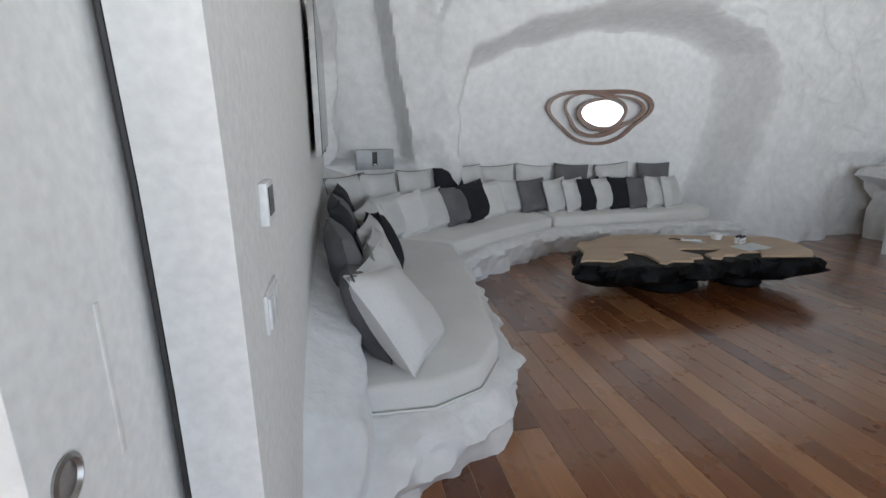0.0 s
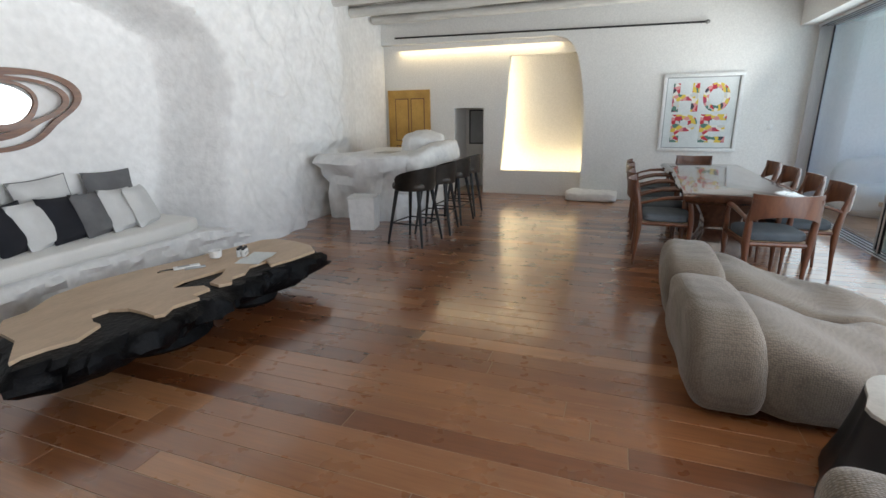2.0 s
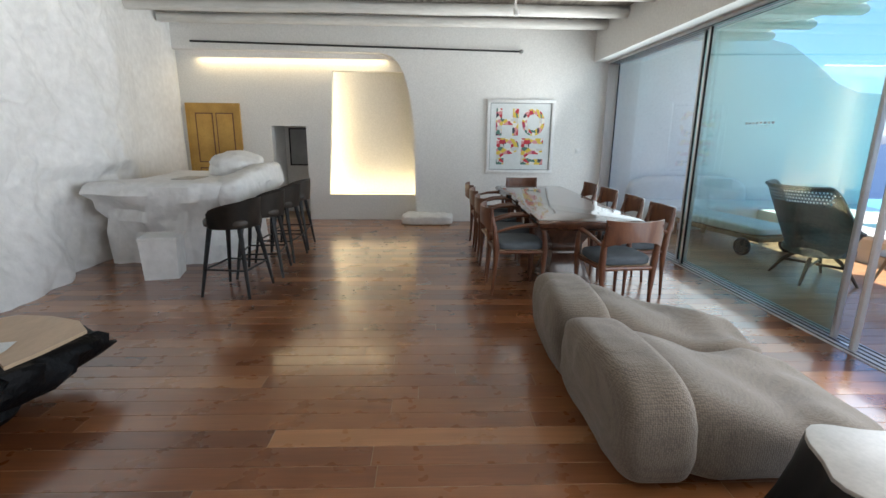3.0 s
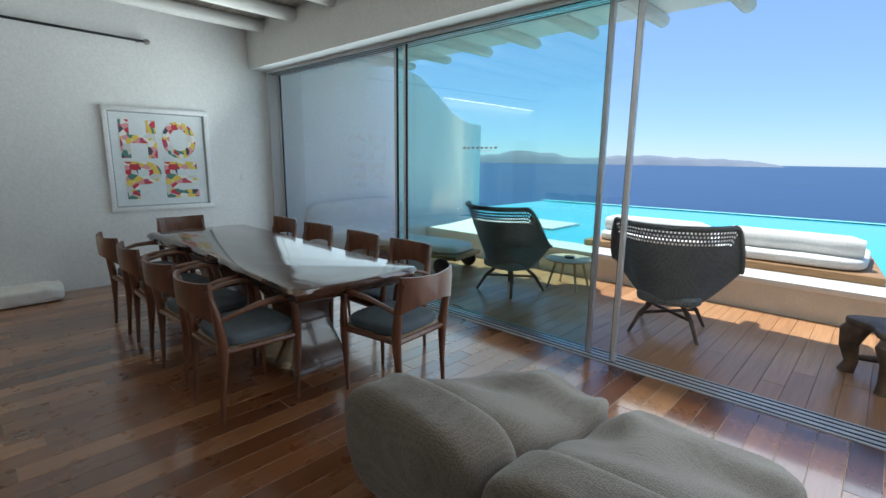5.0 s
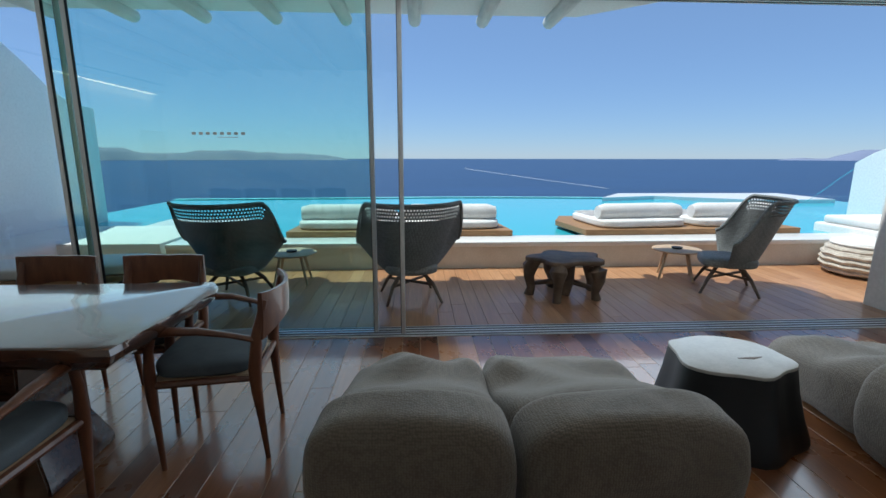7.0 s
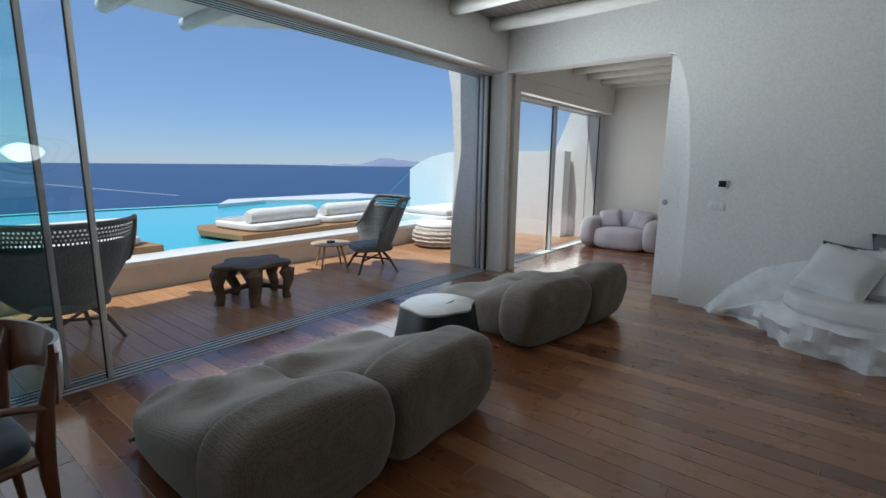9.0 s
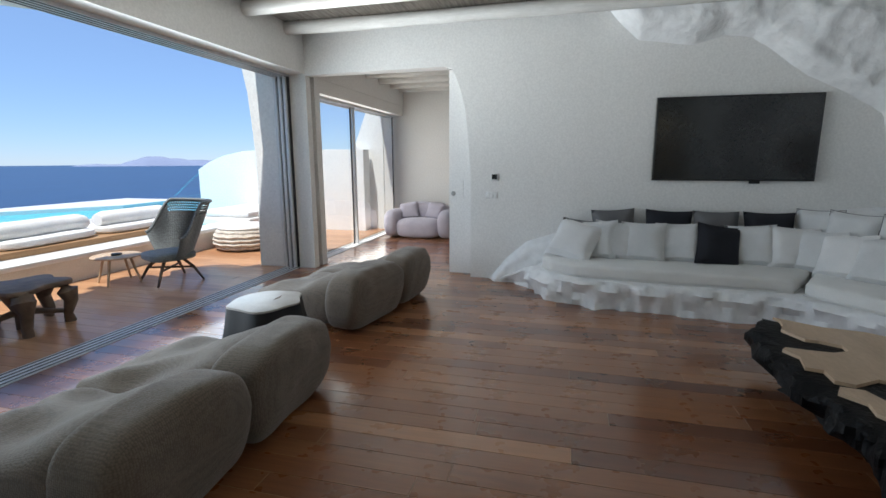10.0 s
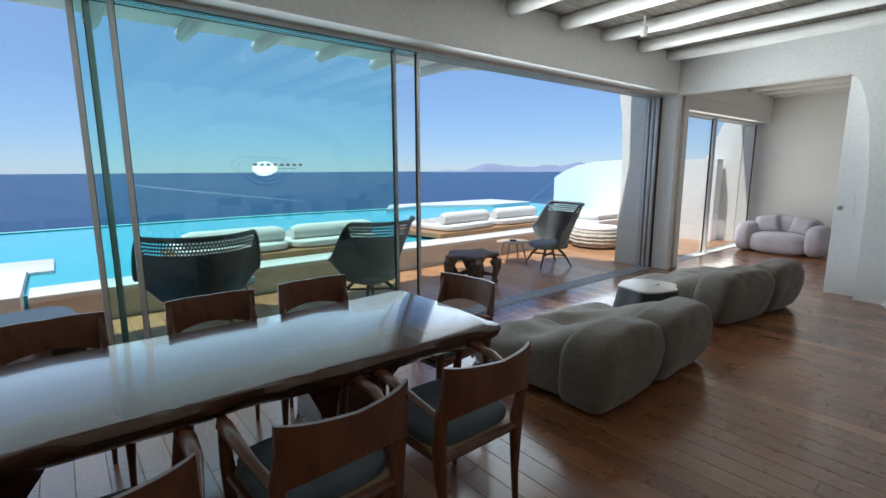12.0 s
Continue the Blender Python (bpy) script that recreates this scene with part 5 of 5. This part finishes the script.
bed = thing("bed_corner", "rumpled white bed edge behind the wall", "bed", pose(-2.75, 0.72, 0))
part("mattress", rounded_blob(1.7, 1.0, 0.42, 5, 10), M_TOWEL, bed)


# ---- terrace ----
def terrace_chair():
    """Faces +y, towards which the seat opens."""
    t = thing("terrace_chair", "high-backed slate woven terrace armchair on wooden legs", "armchair", group="woven terrace chairs")

    def shell(u, v):
        a = radians(-98 + 196 * u) - math.pi / 2
        wing = smooth_step(0.0, 0.20, u) * smooth_step(1.0, 0.80, u)
        top = 0.58 + 0.42 * wing - 0.02 * wing * math.sin(math.pi * u)
        z = 0.28 + v * (top - 0.28)
        r = 0.23 + 0.27 * v ** 0.8
        return (r * 1.02 * math.cos(a), (0.25 + 0.13 * v) * math.sin(a) - 0.15 * v * math.sin(math.pi * u) + 0.05, z)
    us, vs = spread(0, 1, 121), spread(0, 1, 45)
    bm = bmesh.new()
    g = [[bm.verts.new(shell(u, v)) for v in vs] for u in us]
    for i in range(120):
        for j in range(44):
            if 35 <= j <= 41 and (i + j // 2) % 2 and j % 2 and 20 < i < 100:
                continue
            bm.faces.new((g[i][j], g[i + 1][j], g[i + 1][j + 1], g[i][j + 1]))
    bmesh.ops.solidify(bm, geom=list(bm.faces), thickness=0.016)
    part("woven_shell", bm, M_ROPE, t, "slate woven shell with an open band near the top")
    part("rim", tube([shell(u, 1) for u in us], 0.018, 8), M_ROPE, t)
    part("seat", rounded_blob(0.52, 0.54, 0.12, 4, 8), M_ROPE, t).location = (0, 0.05, 0.27)
    for sx in (-1, 1):
        for sy in (-1, 1):
            part("leg", tube([(sx * 0.27, 0.04 + sy * 0.27, 0.0), (sx * 0.2, 0.04 + sy * 0.19, 0.17), (sx * 0.1, 0.04 + sy * 0.1, 0.29)], [0.013, 0.019, 0.021], 8), M_ROOT, t)
    part("stretcher", tube([(-0.2, -0.15, 0.17), (0.2, 0.23, 0.17)], 0.014, 6), M_ROOT, t)
    part("stretcher", tube([(0.2, -0.15, 0.17), (-0.2, 0.23, 0.17)], 0.014, 6), M_ROOT, t)
    return t


tc = terrace_chair()
copy_thing(tc, pose(6.13, -2.86, 0, 0, 0, 172))
copy_thing(tc, pose(0.95, -2.93, 0, 0, 0, 246))
tc.matrix_basis = pose(4.37, -2.80, 0, 0, 0, 190)


def small_table(x, y, a):
    t = thing("terrace_table", "small round wooden terrace table on splayed legs", "side table", pose(x, y, 0, 0, 0, a) @ Matrix.Diagonal((1.1, 1.1, 0.85, 1)), "small terrace tables")
    part("top", lathe([(0.0, 0.385), (0.235, 0.385), (0.25, 0.395), (0.25, 0.405), (0.24, 0.412), (0.0, 0.412)], 28), M_BURL, t)
    for k in range(4):
        c, s = math.cos(k * math.pi / 2), math.sin(k * math.pi / 2)
        part("leg", tube([(0.23 * c, 0.23 * s, 0), (0.14 * c, 0.14 * s, 0.387)], [0.011, 0.016], 8), M_BURL, t)
    part("ashtray", lathe([(0.0, 0.412), (0.05, 0.412), (0.055, 0.435), (0.04, 0.43), (0.0, 0.42)], 16), M_BLACK, t)
    return t


small_table(1.25, -3.48, 20)
small_table(5.72, -3.50, 50)

root = thing("root_table", "dark polished root table with knotted legs on the deck", "side table", pose(2.78, -2.84, 0))
ring = [(0.36 * (1 + 0.16 * math.cos(5 * a + 0.6)) * math.cos(a), 0.30 * (1 + 0.16 * math.cos(5 * a + 0.6)) * math.sin(a)) for a in spread(0, 2 * math.pi, 61)[:-1]]
part("top", prism(ring, 0.36, 0.41, "z", 0.015, 2), M_ROOT, root)
rnd = random.Random(12)
for k in range(5):
    a = (2 * math.pi * k - 0.6) / 5
    x, y = 0.36 * math.cos(a), 0.30 * math.sin(a)
    bend = rnd.uniform(-0.04, 0.04)
    bm = tube([(x * 1.0, y * 1.0, 0), (x * 0.98 + bend, y * 0.98, 0.08), (x * 1.04, y * 1.04 + bend, 0.2), (x * 1.02, y * 1.02, 0.30), (x * 0.9, y * 0.9, 0.375)], [0.045, 0.042, 0.055, 0.085, 0.075], 12)
    for v in bm.verts:
        v.co += Vector((noise.noise(v.co * 9), noise.noise(v.co * 9 + Vector((3, 0, 0))), 0)) * 0.025
    part("root_leg", bm, M_ROOT, root)
part("root_leg", tube([(0.02, 0.03, 0), (-0.02, 0, 0.15), (0.03, 0, 0.38)], [0.06, 0.075, 0.13], 10), M_ROOT, root)
part("root_spur", tube([(0.30, -0.10, 0.10), (0.0, -0.02, 0.16), (-0.28, 0.12, 0.09)], [0.022, 0.035, 0.022], 8), M_ROOT, root)


def pool_raft(outline, beds, label):
    t = thing("pool_daybed", label, "daybed", group="daybeds over the pool")
    c = Vector((sum(p[0] for p in outline) / len(outline), sum(p[1] for p in outline) / len(outline)))
    part("platform", prism(outline, 0.34, 0.42, "z", 0.006), M_DECKEDGE, t, "teak platform", smooth=False)
    for x, y, w, l, a in beds:
        m = part("mattress", rounded_blob(w, l, 0.13, 6, 10), M_TOWEL, t, "white towelling mattress")
        m.matrix_basis = pose(x, y, 0.415, 0, 0, a)
        bm = tube([(xx, 0.012 * math.sin(xx * 9), 0.0) for xx in spread(-w * 0.47, w * 0.47, 12)], [0.09] + [0.125] * 10 + [0.09], 14)
        o = part("bolster", bm, M_TOWEL, t, "rolled white bolster")
        o.matrix_basis = pose(x, y, 0.415, 0, 0, a) @ pose(0, l * 0.28, 0.21)
        bm = sheet(lambda u, v: (u, v, 0.137 + 0.010 * noise.noise(Vector((u * 6, v * 6, x)))), spread(-w * 0.45, w * 0.45, 14), spread(-l * 0.46, l * 0.05, 10))
        bmesh.ops.solidify(bm, geom=list(bm.faces), thickness=0.02)
        m2 = part("towel", bm, M_TOWEL, t, "crumpled white towel")
        m2.matrix_basis = m.matrix_basis.copy()
    return t


M_DECKEDGE = surface("teak_edge", (0.30, 0.16, 0.07), (0.40, 0.23, 0.11), 4, 0.6, bump=0.2, grain=30, stretch=(1, 8, 8))
pool_raft([(3.0, -4.50), (6.05, -4.50), (6.0, -5.95), (3.15, -5.92)], [(3.84, -5.20, 1.38, 1.25, 0), (5.26, -5.22, 1.38, 1.25, 0)], "teak platform daybed with two white mattresses and bolsters")
pool_raft([(-1.15, -4.55), (1.98, -4.50), (2.12, -5.5), (1.9, -6.05), (-1.0, -5.95)], [(1.12, -5.20, 1.35, 1.2, 6), (-0.34, -5.25, 1.35, 1.2, 2)], "teak platform daybed with towels over white mattresses")

pouf = thing("wicker_pouf", "round pale woven outdoor pouf", "pouf", pose(-1.2, -3.50, 0))
part("woven_body", lathe([(0.36, 0.0), (0.44, 0.05), (0.48, 0.17), (0.46, 0.30), (0.40, 0.36), (0.0, 0.37)], 32), M_WICKER, pouf)
for k in range(5):
    part("woven_band", tube([(r * math.cos(a), r * math.sin(a), z + 0.006 * math.sin(12 * a + k)) for a in spread(0, 2 * math.pi, 49) for r, z in (((0.45, 0.485, 0.485, 0.475, 0.44)[k], 0.06 + 0.065 * k),)], 0.022, 6), M_WICKER, pouf)
part("pad", lathe([(0.40, 0.36), (0.42, 0.38), (0.40, 0.41), (0.0, 0.42)], 32), M_TOWEL, pouf)

tagged(part("terrace_bench", box(-3.58, -1.9, -5.2, -3.9, 0, 0.42, 0.03, 3), M_PLASTER), "built-in white plaster terrace bench", "bench", kind="structure")
t = thing("terrace_mattress", "long white mattress on the terrace bench", "mattress")
part("pad", box(-3.56, -1.95, -5.1, -3.95, 0.424, 0.54, 0.04, 3), M_TOWEL, t)

lounger = thing("wheeled_lounger", "low wooden sun lounger with dark wheels and a white pad", "sun lounger", pose(7.75, -3.05, 0, 0, 0, 12))
part("frame", box(-0.75, 0.95, -0.33, 0.33, 0.20, 0.26, 0.008), M_DECKEDGE, lounger)
for s in (-1, 1):
    w = part("wheel", lathe([(0.0, -0.03), (0.10, -0.03), (0.115, -0.015), (0.115, 0.015), (0.10, 0.03), (0.0, 0.03)], 24), M_BLACK, lounger, "dark wheel")
    w.matrix_basis = pose(-0.55, s * 0.36, 0.115, 90, 0, 0)
    part("leg", box(0.75, 0.80, s * 0.27 - 0.025, s * 0.27 + 0.025, 0, 0.205), M_DECKEDGE, lounger)
part("pad", rounded_blob(1.6, 0.62, 0.12, 6, 8), M_TOWEL, lounger).location = (0.1, 0, 0.255)
nook = thing("outdoor_sofa", "deep white outdoor sofa against the terrace wall", "sofa", pose(9.15, -3.3, 0))
part("base", rounded_blob(1.0, 2.1, 0.42, 6, 10), M_TOWEL, nook)
part("backrest", rounded_blob(0.35, 2.1, 0.80, 4, 10), M_TOWEL, nook).location = (0.36, 0, 0)
tagged(part("pool_steps", box(7.45, 9.7, -5.6, -4.05, -0.1, 0.36, 0.02), M_PLASTER), "white plaster steps at the pool end", "steps", kind="structure")
tagged(part("pool_steps", box(7.2, 8.6, -6.6, -5.6, -0.1, 0.33, 0.02), M_CUP), "white plaster platform in the pool", "steps", kind="structure")

# ---- floor boards, deck boards ----
def boards(name, parent_name, label, x0, x1, y0, y1, width, length, mat, seed, gap=0.003, hole=None):
    t = tagged(new(parent_name), label, "floor", kind="structure")
    rnd = random.Random(seed)
    meshes = {}
    x = x0
    while x < x1 - 0.02:
        w = min(width, x1 - x)
        y = y0 - rnd.uniform(0, length * 0.8)
        while y < y1:
            l = length * rnd.uniform(0.75, 1.25)
            a, b = max(y, y0), min(y + l, y1)
            y += l
            if b - a < 0.05 or (hole and hole(x, a, b)):
                continue
            key = (round(w, 3), round((b - a) * 5))
            if key not in meshes:
                L = b - a
                bm = box(-w / 2 + gap / 2, w / 2 - gap / 2, -L / 2 + gap / 2, L / 2 - gap / 2, -0.02, 0, 0.0012, 1)
                me = bpy.data.meshes.new(name)
                bm.to_mesh(me)
                bm.free()
                me.materials.append(mat)
                meshes[key] = (me, L)
            me, L = meshes[key]
            ob = new(name, me)
            ob.parent = t
            ob.location = (x + w / 2, (a + b) / 2, 0)
            ob.scale = (1, (b - a) / L, 1)
        x += w
    return t


boards("floor_board", "floor", "reddish-brown hardwood floor boards with pale joints", -0.10, EX, GY + 0.11, 4.95, 0.137, 2.0, M_FLOOR, 3,
       hole=lambda x, a, b: b < GY + 0.2 or (a > 4.2 and x < 4.6) or (x < 0.9 and a > 2.4))
boards("floor_board", "floor_side_room", "hardwood floor boards of the side room", -4.0, -0.10, GY + 0.17, 1.6, 0.137, 2.4, M_FLOOR, 5)
boards("floor_board", "floor_kitchen", "hardwood floor boards at the recess", EX, EX + 0.16, 1.0, 5.0, 0.16, 2.4, M_FLOOR, 8)
boards("deck_board", "deck", "sun-warmed hardwood deck boards of the terrace", -4.0, 9.7, -4.07, GY - 0.11, 0.14, 2.6, M_DECK, 9, gap=0.0025)
